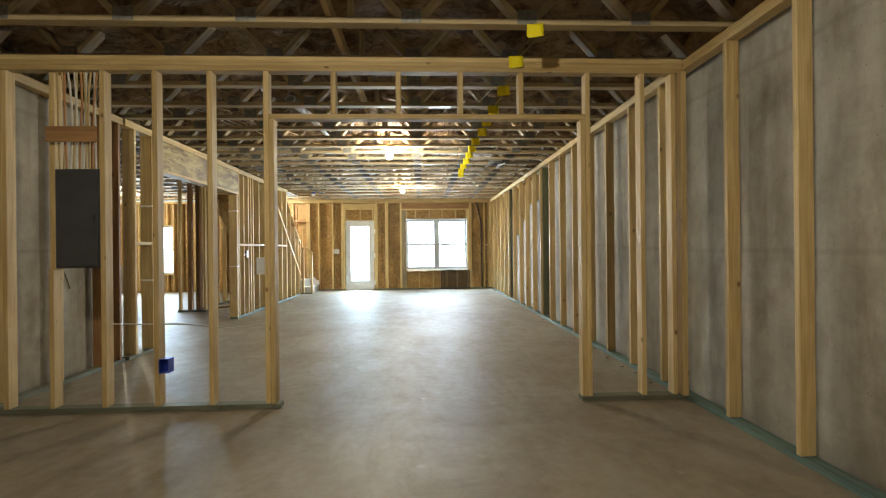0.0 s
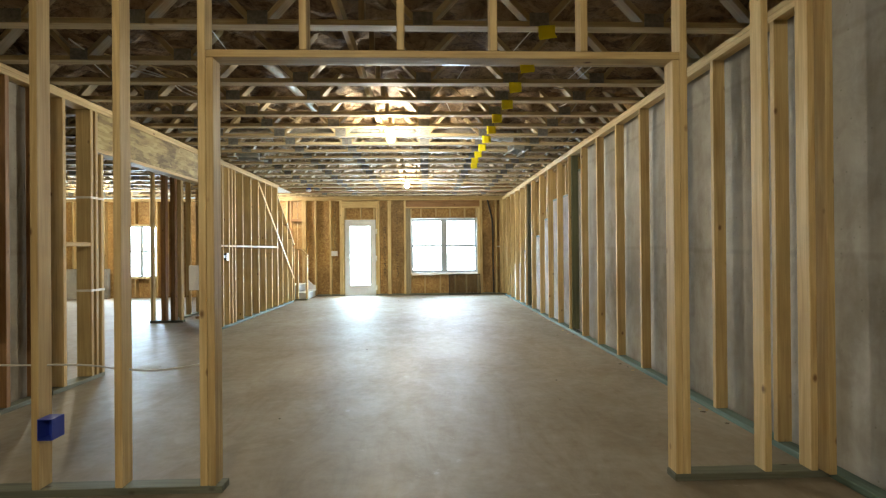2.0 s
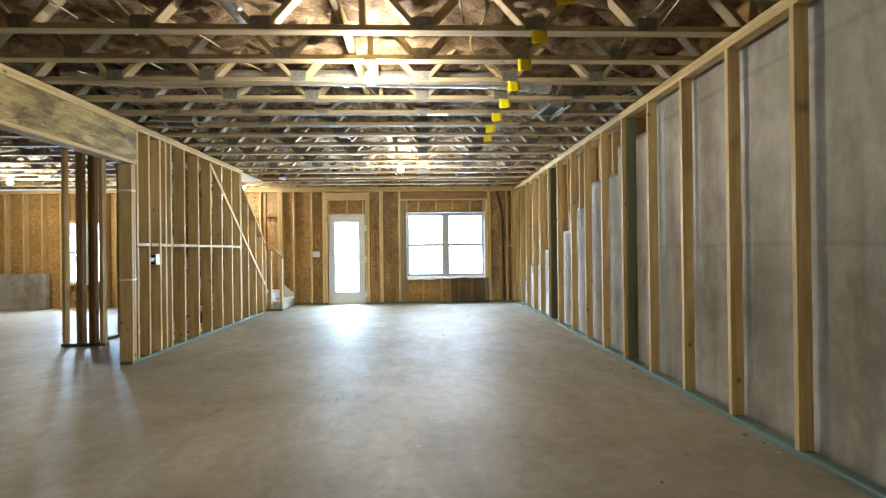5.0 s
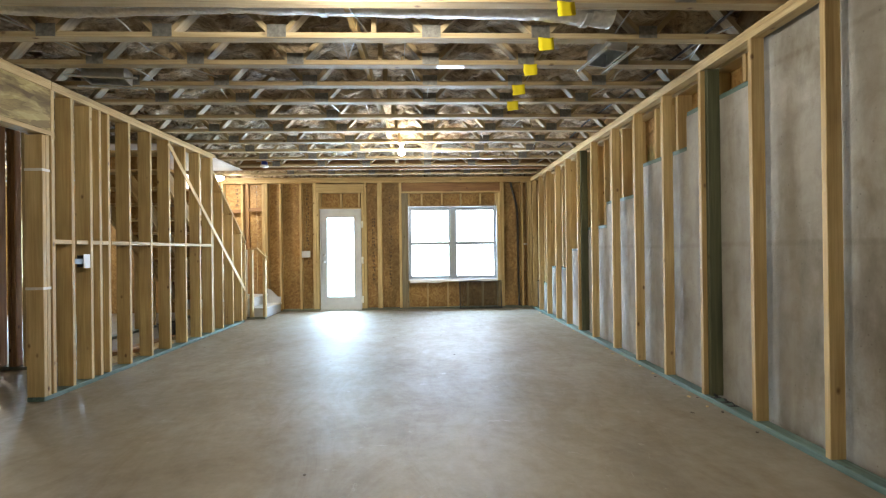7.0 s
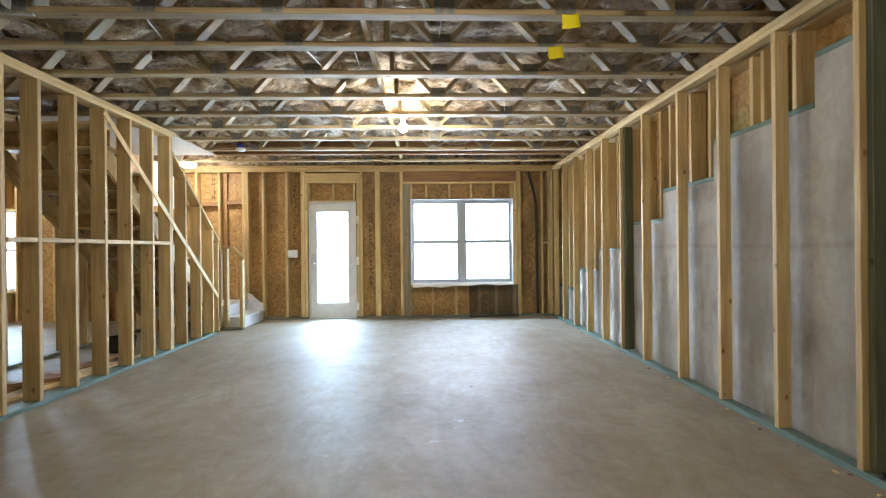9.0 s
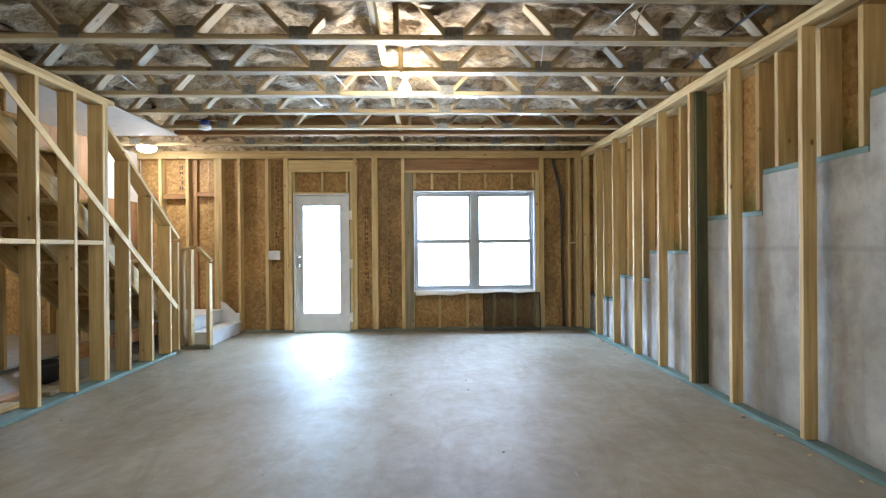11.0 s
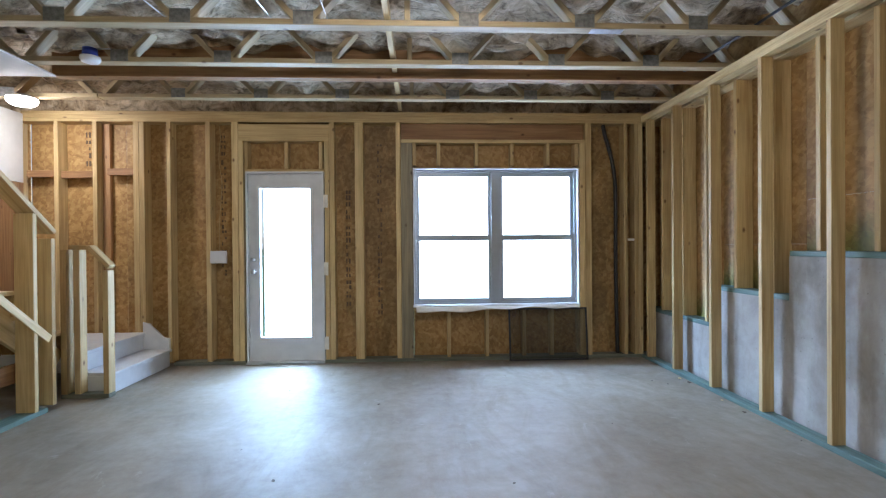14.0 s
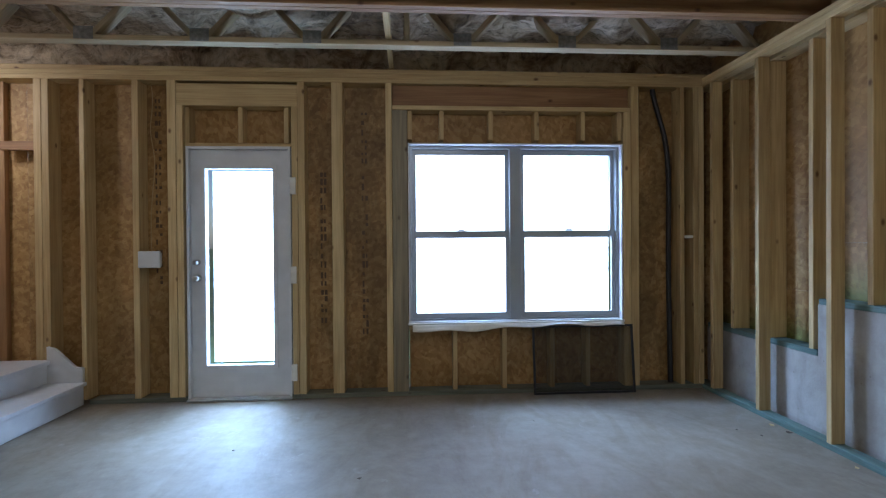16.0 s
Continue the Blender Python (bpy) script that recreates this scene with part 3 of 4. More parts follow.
pane = board("pane", slab, -2.163, -1.614, YD + 0.018, YD + 0.026, 0.277, 1.898, GLASS, 0)
pane.visible_shadow = False
for z, r in ((1.0, 0.028), (1.13, 0.022)):
    bm = lathe([(0.0005, 0), (r, 0), (r, 0.012), (r * 0.45, 0.016), (r * 0.45, 0.04), (r * 0.95, 0.045), (r, 0.06), (r * 0.6, 0.07)])
    bmesh.ops.transform(bm, matrix=pose(-2.225, YD, z, 90), verts=bm.verts)
    part("knob" if z < 1.1 else "deadbolt", bm, STEEL, slab, "satin nickel hardware", True)
board("threshold", door, DX0, DX1, YE - 0.02, YB, 0.001, 0.02, GALV)
for z in (0.3, 1.05, 1.8):
    board("hinge", door, DX1 - 0.026, DX1 - 0.014, YD - 0.012, YD - 0.001, z - 0.05, z + 0.05, STEEL)
for z in (1.02, 0.22, 1.75):
    board("foam_strip", door, DX1 - 0.003, DX1 + 0.045, YE - 0.012, YE - 0.001, z - 0.07, z + 0.07, TAPE)

# ---- end window ----
window = thing("window_1", "white vinyl twin double-hung window, frames shaded grey", "window", "structure")
YW = YE + 0.07
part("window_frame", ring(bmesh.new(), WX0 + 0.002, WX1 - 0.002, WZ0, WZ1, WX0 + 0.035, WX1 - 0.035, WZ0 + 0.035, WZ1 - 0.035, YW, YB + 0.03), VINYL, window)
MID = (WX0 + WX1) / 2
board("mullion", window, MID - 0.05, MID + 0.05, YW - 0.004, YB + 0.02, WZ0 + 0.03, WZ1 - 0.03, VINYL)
ZM = 1.345
for a, b in ((WX0 + 0.036, MID - 0.051), (MID + 0.051, WX1 - 0.036)):
    for z0, z1, dy in ((WZ0 + 0.036, ZM + 0.03, 0.012), (ZM - 0.03, WZ1 - 0.036, 0.045)):
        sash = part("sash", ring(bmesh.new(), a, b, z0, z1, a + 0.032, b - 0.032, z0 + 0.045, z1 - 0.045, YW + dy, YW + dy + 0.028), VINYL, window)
        pane = board("pane", sash, a + 0.03, b - 0.03, YW + dy + 0.012, YW + dy + 0.017, z0 + 0.043, z1 - 0.043, GLASS, 0)
        pane.visible_shadow = False
    board("sash_lock", window, (a + b) / 2 - 0.03, (a + b) / 2 + 0.03, YW - 0.006, YW + 0.011, ZM + 0.031, ZM + 0.045, WHITE)
part("jamb_liner", ring(bmesh.new(), WX0 + 0.001, WX1 - 0.001, WZ0 + 0.013, WZ1 - 0.001, WX0 + 0.012, WX1 - 0.012, WZ0 + 0.02, WZ1 - 0.012, YE + 0.004, YW - 0.002), WHITE, window)
board("window_sill", window, WX0 - 0.005, WX1 + 0.005, YE - 0.015, YW - 0.001, WZ0 - 0.006, WZ0 + 0.012, TAPE)

# ---- window screen leaning below ----
screen = thing("window_screen", "dark mesh insect screen leaning under the window", "screen")
bm = ring(bmesh.new(), 0.53, 1.40, 0.0, 0.57, 0.548, 1.382, 0.018, 0.552, -0.006, 0.006)
frame_ = part("frame", bm, BLACK, screen)
mesh_sheet = board("mesh", screen, 0.549, 1.381, -0.002, 0.002, 0.019, 0.551, SCREEN, 0)
screen.location = (0, YE - 0.07, 0.002)
screen.rotation_euler = (radians(-6), 0, 0)

# ---- stair ----
stair = thing("stair", "white-painted bottom steps turning into a rising pine stair", "stair", "structure")
board("riser_block", stair, -3.42, -3.10, 14.66, YE - 0.003, 0.001, 0.155, WHITE)
board("tread", stair, -3.42, -3.075, 14.655, YE - 0.003, 0.157, 0.185, WHITE)
board("riser_block", stair, -4.565, -3.36, 14.66, YE - 0.003, 0.187, 0.335, WHITE)
board("landing", stair, -4.565, -3.335, 14.655, YE - 0.003, 0.337, 0.367, WHITE)
bm = prism([(-3.09, 0.186), (-3.09, 0.30), (-3.15, 0.31), (-3.30, 0.46), (-3.36, 0.475), (-3.36, 0.186)], "y", YE - 0.03, YE - 0.004)
part("skirt_board", bm, WHITE, stair)
RUN, RISE = 0.255, 0.193
for k in range(11):
    y1 = 14.62 - k * RUN
    z = 0.367 + (k + 1) * RISE
    board("tread", stair, -4.56, XLB - 0.01, y1 - RUN - 0.02, y1, z - 0.03, z, PINE)
    board("riser", stair, -4.56, XLB - 0.01, y1 - 0.034, y1 - 0.015, z - RISE + 0.002, z - 0.032, OSB)
for x in (-4.54, -3.99, XLB - 0.055):
    slant("stringer", stair, (x, 14.55, 0.30), (x, 11.95, 0.30 + 2.6 * RISE / RUN), S, 0.2, PINE, 0)
newel = thing("stair_end_wall", "short pine stub wall with a sloped cap at the stair foot", "framing", "structure")
board("sole_plate", newel, -3.44, -3.05, 14.53, 14.62, 0.001, S, TREATED)
for x in (-3.44, -3.33):
    board("stud", newel, x, x + 0.05, 14.53, 14.62, S, 1.25)
board("stud", newel, -3.095, -3.05, 14.53, 14.62, S, 1.075)
slant("cap", newel, (-3.215, 14.575, 1.275), (-3.045, 14.575, 1.10), 0.089, S)
board("cap_block", newel, -3.37, -3.222, 14.53, 14.62, 1.252, 1.288)
board("stud", newel, XLB, XL, 14.25, 14.29, S, 1.34)

# stair shaft: drywalled soffit and the wall behind the flight
shaft = part("stair_soffit", prism([(12.3, 2.676), (14.48, 2.676), (14.48, 2.688), (12.3, 2.688)], "x", -4.60, XLB + 0.03), DRYWALL)
tagged(shaft, "white drywall soffit over the stair", "soffit", kind="structure")
# dark panel beyond the flight: the gloom between the studs is put into its colour
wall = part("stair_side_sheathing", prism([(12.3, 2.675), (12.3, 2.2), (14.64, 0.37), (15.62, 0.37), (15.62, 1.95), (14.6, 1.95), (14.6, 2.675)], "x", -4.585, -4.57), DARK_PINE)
tagged(wall, "dark brown panel painted as the shade on the far side of the stair", "wall", kind="structure")
wall = part("stair_side_wall", prism([(14.605, 2.675), (14.605, 1.955), (15.62, 1.955), (15.62, 2.675)], "x", -4.585, -4.57), DRYWALL)
tagged(wall, "white drywall on the far side of the stair", "wall", kind="structure")

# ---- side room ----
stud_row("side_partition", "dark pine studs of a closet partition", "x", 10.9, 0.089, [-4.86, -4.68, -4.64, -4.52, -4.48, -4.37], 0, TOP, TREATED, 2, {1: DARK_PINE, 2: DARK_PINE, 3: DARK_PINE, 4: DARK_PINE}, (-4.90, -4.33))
stud_row("closet_side_framing", "pine studs of the wall under the stair", "y", -4.68, 0.089, [11.35 + 0.406 * k for k in range(11)], 0, TOP, TREATED, 2, None, (11.0, 15.62))
wall = part("wall_west", prism([(BACK - 0.3, 0), (15.98, 0), (15.98, 0.9), (9.5, 0.9), (9.5, 2.69), (BACK - 0.3, 2.69)], "x", SIDE - 0.25, SIDE), CONCRETE)
tagged(wall, "concrete foundation wall of the side room", "wall", kind="structure")
stud_row("west_upper_framing", "pine studs on low concrete with strand board behind", "y", SIDE - 0.15, 0.14, [9.55 + 0.406 * k for k in range(15)], 0.9, TOP, TREATED, 2, None, (9.5, 15.77))
wall = part("west_sheathing", prism([(9.5, 0.9), (15.98, 0.9), (15.98, 2.69), (9.5, 2.69)], "x", SIDE - 0.18, SIDE - 0.16), OSB)
tagged(wall, "orange strand-board sheathing of the side room", "wall", kind="structure")
SX0, SX1, SZ0, SZ1 = -8.18, -7.34, 0.56, 1.95
side = thing("wall_north_side", "strand-board end wall of the side room with a window opening", "wall", "structure")
for x0, x1, z0, z1 in ((SIDE, SX0, 0.0, 2.69), (SX1, -4.61, 0.0, 2.69), (SX0, SX1, 0.0, SZ0), (SX0, SX1, SZ1, 2.69)):
    board("sheathing_panel", side, x0 + 0.002, x1 - 0.002, YB + 0.002, YB + 0.014, z0, z1, OSB, 0.001)
for k in range(14):
    x = SIDE + 0.05 + k * 0.406
    if SX0 - 0.05 < x < SX1:
        board("cripple_stud", side, x, x + S, YE, YB, S, SZ0 - 0.04)
        board("cripple_stud", side, x, x + S, YE, YB, SZ1 + 0.04, TOP)
    else:
        board("stud", side, x, x + S, YE, YB, S, TOP)
for x in (SX0 - 0.042, SX1 + 0.004):
    board("trimmer_stud", side, x, x + S, YE, YB, S, TOP)
board("top_plate", side, SIDE, -4.60, YE, YB, TOP, TOP + S)
board("top_plate", side, SIDE, -4.60, YE, YB, TOP + S, TOP + 2 * S)
board("sill_plate", side, SX0, SX1, YE, YB, SZ0 - 0.04, SZ0 - 0.002)
board("header_plate", side, SX0, SX1, YE, YB, SZ1 + 0.002, SZ1 + 0.04)
low = part("low_concrete_end", prism([(SIDE, 0), (-8.55, 0), (-8.55, 0.8), (SIDE, 0.8)], "y", YE - 0.12, YE - 0.004), CONCRETE)
tagged(low, "low concrete foundation stub under the side room framing", "wall", kind="structure")
window = thing("window_2", "white vinyl twin window of the side room, frame shaded grey", "window", "structure")
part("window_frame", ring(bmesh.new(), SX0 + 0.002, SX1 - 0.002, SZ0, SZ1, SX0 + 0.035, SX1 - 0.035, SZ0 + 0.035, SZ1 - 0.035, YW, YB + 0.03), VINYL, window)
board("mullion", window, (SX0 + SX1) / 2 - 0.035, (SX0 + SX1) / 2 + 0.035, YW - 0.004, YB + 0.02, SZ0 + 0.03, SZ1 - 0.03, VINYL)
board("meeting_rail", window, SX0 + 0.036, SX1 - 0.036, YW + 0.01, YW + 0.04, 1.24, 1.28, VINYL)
pane = board("pane", window, SX0 + 0.03, SX1 - 0.03, YW + 0.018, YW + 0.024, SZ0 + 0.03, SZ1 - 0.03, GLASS, 0)
pane.visible_shadow = False

# rear wall behind the start
wall = part("wall_south", prism([(SIDE - 0.25, 0), (2.42, 0), (2.42, 2.69), (SIDE - 0.25, 2.69)], "y", BACK - 0.3, BACK - 0.05), CONCRETE)
tagged(wall, "plain concrete foundation wall", "wall", kind="structure")
for name, outl, ax, lo, hi in (("rim_east", [(BACK - 0.3, 2.7), (15.98, 2.7), (15.98, 3.14), (BACK - 0.3, 3.14)], "x", 2.20, 2.24),
                               ("rim_west", [(BACK - 0.3, 2.7), (15.98, 2.7), (15.98, 3.14), (BACK - 0.3, 3.14)], "x", SIDE - 0.1, SIDE - 0.06),
                               ("rim_north", [(SIDE - 0.05, 2.72), (2.19, 2.72), (2.19, 3.14), (SIDE - 0.05, 3.14)], "y", 15.74, 15.78),
                               ("rim_south", [(SIDE - 0.05, 2.7), (2.19, 2.7), (2.19, 3.14), (SIDE - 0.05, 3.14)], "y", BACK - 0.2, BACK - 0.16)):
    tagged(part(name, prism(outl, ax, lo, hi), BATT if name == "rim_north" else OSB), "batt-covered strand-board rim" if name == "rim_north" else "strand-board rim of the floor above", "rim board", kind="structure")

# ---- floor trusses ----
TRUSS_Y = [-1.8, -1.2, -0.6, 0.0, 0.6, 1.2, 1.8, 2.4, 3.0, 3.6, 4.2, 4.83, 5.44, 6.05, 6.53, 7.03, 7.54, 8.04, 8.53, 9.03, 9.52, 10.01, 10.5, 11.07, 11.68, 12.29, 12.9, 13.50, 14.17, 15.08]
DEEP = 0.40


def truss(name, joints, label, chase=None):
    """A flat parallel-chord floor truss, front at y 0, bottom at z 0, with webs rising from the bottom joints."""
    t = thing(name, label, "truss", "", "floor trusses")
    x0, x1 = joints[0], joints[-1]
    board("bottom_chord", t, x0, x1, 0, 0.089, 0, S, TRUSS)
    board("top_chord", t, x0, x1, 0, 0.089, DEEP - S, DEEP, TRUSS)
    for k, (a, b) in enumerate(zip(joints, joints[1:])):
        reach = 0.37 if k == chase else (b - a) / 2
        slant("web", t, (a + 0.05, 0.0445, S), (a + reach - 0.03, 0.0445, DEEP - S), 0.089, S, TRUSS)
        slant("web", t, (b - 0.05, 0.0445, S), (b - reach + 0.03, 0.0445, DEEP - S), 0.089, S, TRUSS)
        if k == chase:
            board("post", t, b - 0.42, b - 0.382, 0, 0.089, S, DEEP - S, TRUSS)
        if k:
            board("nail_plate", t, a - 0.065, a + 0.065, -0.0025, -0.0005, 0.004, 0.092, PLATE, 0)
    return t


main_truss = truss("floor_truss", (XLB - 0.02, -2.72, -1.945, -1.17, -0.10, 0.67, 1.44, XC + 0.02), "dusty pine parallel-chord floor truss with steel nail plates", 3)
side_truss = truss("floor_truss", [SIDE + k * (XLB - 0.03 - SIDE) / 8 for k in range(9)], "pine floor truss over the side room")
SPLICES = {6.05: 0.05, 9.52: -0.05, 12.29: 0.02, 12.9: -0.02, 13.5: 0.72}
for k, y in enumerate(TRUSS_Y):
    for t in (main_truss, side_truss):
        if k == 0:
            t.location = (0, y, CEIL)
        else:
            c = copy_thing(t, Matrix.Translation((0, y, CEIL)))
            if t is main_truss and y in SPLICES:
                board("splice_plate", c, SPLICES[y], SPLICES[y] + 0.22, y + 0.01, y + 0.079, CEIL - 0.0025, CEIL - 0.0005, GALV, 0, "bright ribbed steel plate")
beam = thing("flush_beam", "solid laminated floor beam beside the stair opening", "beam", "structure")
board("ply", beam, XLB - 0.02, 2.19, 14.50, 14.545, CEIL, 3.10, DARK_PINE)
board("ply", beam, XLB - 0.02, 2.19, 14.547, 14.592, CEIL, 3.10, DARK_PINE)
brace = thing("strongback", "long pine strongback running through the trusses", "brace", "structure")
board("brace_board", brace, -0.66, -0.62, BACK, 9.0, CEIL + 0.05, CEIL + 0.14)
board("brace_board", brace, -0.655, -0.615, 9.0, 15.7, CEIL + 0.05, CEIL + 0.14)


# ---- insulation ----
def batts(x0, x1, y0, y1, seed):
    """Crumpled batts that sag between the trusses, as one uneven sheet."""
    bm = bmesh.new()
    nx, ny = int((x1 - x0) / 0.05), int((y1 - y0) / 0.05)
    grid = []
    for j in range(ny + 1):
        row = []
        for i in range(nx + 1):
            x, y = x0 + (x1 - x0) * i / nx, y0 + (y1 - y0) * j / ny
            v = Vector((x * 1.7, y * 2.6, seed))
            h = noise.fractal(v, 1.0, 2.1, 4) * 0.075 + abs(noise.noise(Vector((x * 3.1, y * 6.6, seed + 7)))) * 0.15 + abs(noise.noise(Vector((x * 9.1, y * 12.6, seed)))) * 0.05
            row.append(bm.verts.new((x + 0.03 * noise.noise(v * 3.1), y, 2.965 - h)))
        grid.append(row)
    for j in range(ny):
        for i in range(nx):
            bm.faces.new((grid[j][i], grid[j + 1][i], grid[j + 1][i + 1], grid[j][i + 1]))
    return bm


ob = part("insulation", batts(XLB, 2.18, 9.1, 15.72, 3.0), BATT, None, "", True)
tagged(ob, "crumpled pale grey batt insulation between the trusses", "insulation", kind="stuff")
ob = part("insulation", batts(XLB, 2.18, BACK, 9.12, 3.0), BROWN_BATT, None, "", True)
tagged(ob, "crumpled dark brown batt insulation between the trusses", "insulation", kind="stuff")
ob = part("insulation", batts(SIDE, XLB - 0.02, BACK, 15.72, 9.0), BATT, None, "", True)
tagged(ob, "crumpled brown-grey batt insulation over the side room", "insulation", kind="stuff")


# ---- lamps ----
def lampholder(place):
    """A keyless porcelain lampholder with a lit round bulb."""
    t = thing("ceiling_lamp", "white lampholder with a lit bare bulb under a truss", "lamp", "", "bare bulbs")
    part("base", lathe([(0.055, 0.049), (0.055, 0.04), (0.045, 0.028), (0.024, 0.012), (0.02, 0.0)]), WHITE, t, smooth=True)
    part("bulb", lathe([(0.014, 0.0), (0.016, -0.02), (0.04, -0.05), (0.052, -0.08), (0.044, -0.11), (0.018, -0.13)]), BULB, t, "lit bulb", True).visible_shadow = False
    t.location = place
    return t


first = lampholder(BULBS[0])
for place in BULBS[1:]:
    copy_thing(first, Matrix.Translation(place))


def joined(name, boxes, material_, parent, label=""):
    """One mesh of several squared blocks that belong to one piece."""
    bm = bmesh.new()
    for x0, x1, y0, y1, z0, z1 in boxes:
        made = bmesh.ops.create_cube(bm, size=1)["verts"]
        bmesh.ops.scale(bm, vec=(x1 - x0, y1 - y0, z1 - z0), verts=made)
        bmesh.ops.translate(bm, vec=((x0 + x1) / 2, (y0 + y1) / 2, (z0 + z1) / 2), verts=made)
    return part(name, bm, material_, parent, label)


# dome lamp over the stair
dome = thing("dome_lamp", "lit white glass dome lamp under the truss over the stair", "lamp")
part("base", lathe([(0.07, 0.0), (0.075, -0.02), (0.13, -0.03), (0.135, -0.04)], 28), WHITE, dome, smooth=True)
part("shade", lathe([(0.13, -0.041), (0.135, -0.055), (0.125, -0.085), (0.09, -0.11), (0.04, -0.122), (0.005, -0.125)], 28), BULB, dome, "glowing frosted glass", True).visible_shadow = False
dome.location = DOME
dome.scale = (0.88, 0.88, 0.88)

# smoke detector
smoke = thing("smoke_detector", "white smoke detector on a blue ceiling box", "smoke detector")
part("ceiling_box", lathe([(0.05, 0.06), (0.052, 0.0), (0.03, -0.002)], 20), BLUE, smoke, "blue plastic box", True)
part("body", lathe([(0.068, -0.003), (0.07, -0.02), (0.06, -0.04), (0.04, -0.048), (0.005, -0.05)], 24), WHITE, smoke, smooth=True)
smoke.location = (-2.91, 14.13, CEIL + 0.02)
hanger = thing("box_hanger", "galvanised bar that carries the detector's box", "bracket")
board("bar", hanger, -3.05, -2.77, 14.135, 14.155, CEIL + 0.081, CEIL + 0.089, GALV)

# ---- electrical panel in the partition ----
panel = thing("electrical_panel", "dark grey electrical panel between two studs", "electrical panel")
board("box", panel, -2.785, -2.458, YP + 0.012, P1 + 0.01, 1.085, 1.83, PANELGREY, 0.004)
board("door", panel, -2.772, -2.471, YP + 0.002, YP + 0.011, 1.10, 1.815, PANELGREY, 0.003)
board("latch", panel, -2.50, -2.485, YP - 0.004, YP + 0.001, 1.43, 1.49, BLACK, 0.001)
rail = thing("cable_board", "brown board nailed across the studs over the panel", "board")
board("board", rail, -2.83, -2.46, YP - 0.02, YP - 0.002, 2.03, 2.145, DARK_PINE)
side_stud = thing("panel_stud", "pine stud beside the electrical panel", "framing", "structure")
board("stud", side_stud, -2.85, -2.812, P1 - 0.04, P1 + 0.05, 1.0, TOP - 0.03)
rnd = random.Random(4)
for k in range(13):
    x = -2.77 + k * 0.024
    m = (CABLE_TAN, CABLE_TAN, COPPER, CABLE, CABLE_TAN, CABLE, COPPER, CABLE)[k % 8]
    c = thing("panel_cable", "sheathed cable rising from the panel to the ceiling", "cable", "", "panel cables")
    pts = [(x, YP + 0.05, 1.82), (x + rnd.uniform(-0.01, 0.01), YP + 0.045 + rnd.uniform(-0.015, 0.03), 2.0),
           (x + rnd.uniform(-0.025, 0.025), YP + 0.05 + rnd.uniform(-0.01, 0.03), 2.3), (x + rnd.uniform(-0.03, 0.03), YP + 0.06, 2.572)]
    tube("cable", c, pts, 0.0075, m)

# blue outlet box and white switch box on the partition
outlet = thing("outlet_box", "blue plastic outlet box nailed to a stud", "outlet box")
part("box", ring(bmesh.new(), -2.027, -1.955, 0.29, 0.395, -2.023, -1.959, 0.294, 0.391, YP - 0.014, YP + 0.07), BLUE, outlet)
joined("back", [(-2.024, -1.958, YP + 0.06, YP + 0.068, 0.293, 0.392)], BLUE, outlet)
joined("tag", [(-1.985, -1.972, YP + 0.05, YP + 0.058, 0.32, 0.37)], TAPE, outlet, "pale wire ends")
switch = thing("switch_box", "white blank plate over a switch box on a stud", "switch box")
board("cover", switch, -1.33, -1.244, P1 - 0.004, P1 + 0.002, 1.02, 1.15, WHITE, 0.003)
board("box", switch, -1.318, -1.256, P1 + 0.003, P1 + 0.06, 1.035, 1.135, BLUE)
joined("screw", [(-1.29, -1.284, P1 - 0.007, P1 - 0.004, 1.08, 1.086)], STEEL, switch)
low_wire = thing("partition_cable", "thin cable strung through the partition studs", "cable")
tube("cable", low_wire, [(-2.45, 4.80, 0.66), (-2.25, 4.79, 0.655), (-2.06, 4.80, 0.65), (-1.86, 4.84, 0.645), (-1.64, 4.80, 0.62), (-1.45, 4.83, 0.60), (-1.22, 4.80, 0.65)], 0.005, CABLE)
hook = thing("wall_hook", "rusty wire hook on the concrete wall", "hook")
tube("wire", hook, [(-3.416, 5.62, 0.90), (-3.40, 5.64, 1.03), (-3.40, 5.68, 1.06), (-3.40, 5.72, 1.03), (-3.41, 5.80, 0.86)], 0.006, GRIT)

# switch box on the left wall
switch = thing("switch_box", "white switch plate with a black box beside a pine stud", "switch box")
board("cover", switch, XL - 0.012, XL - 0.004, 10.235, 10.335, 1.08, 1.21, WHITE, 0.003)
board("box", switch, XL - 0.075, XL - 0.013, 10.245, 10.325, 1.09, 1.20, BLACK)
board("bracket", switch, XL - 0.05, XL - 0.01, 10.101, 10.243, 1.12, 1.17, BLACK)
for y0, y1, levels_ in ((9.746, 9.832, (0.92, 1.90)), (7.036, 7.232, (0.85, 1.745))):
    for z in levels_:
        s = thing("post_strap", "pale plastic strap round the opening post", "strap", "", "post straps")
        part("band", prism([(XLB - 0.003, y0), (XL + 0.003, y0), (XL + 0.003, y1), (XLB - 0.003, y1)], "z", z, z + 0.022), TAPE, s)

# box on the end wall
switch = thing("wall_box", "white plastic cover on the end wall framing", "wall box")
board("cover", switch, -2.66, -2.49, YE - 0.03, YE - 0.004, 1.09, 1.225, WHITE, 0.006)
board("back_box", switch, -2.64, -2.51, YE - 0.003, YE + 0.05, 1.105, 1.21, WHITE)

# blocking on the end wall by the stair
block = thing("end_wall_blocking", "short pine blocks between the end wall studs", "framing", "structure")
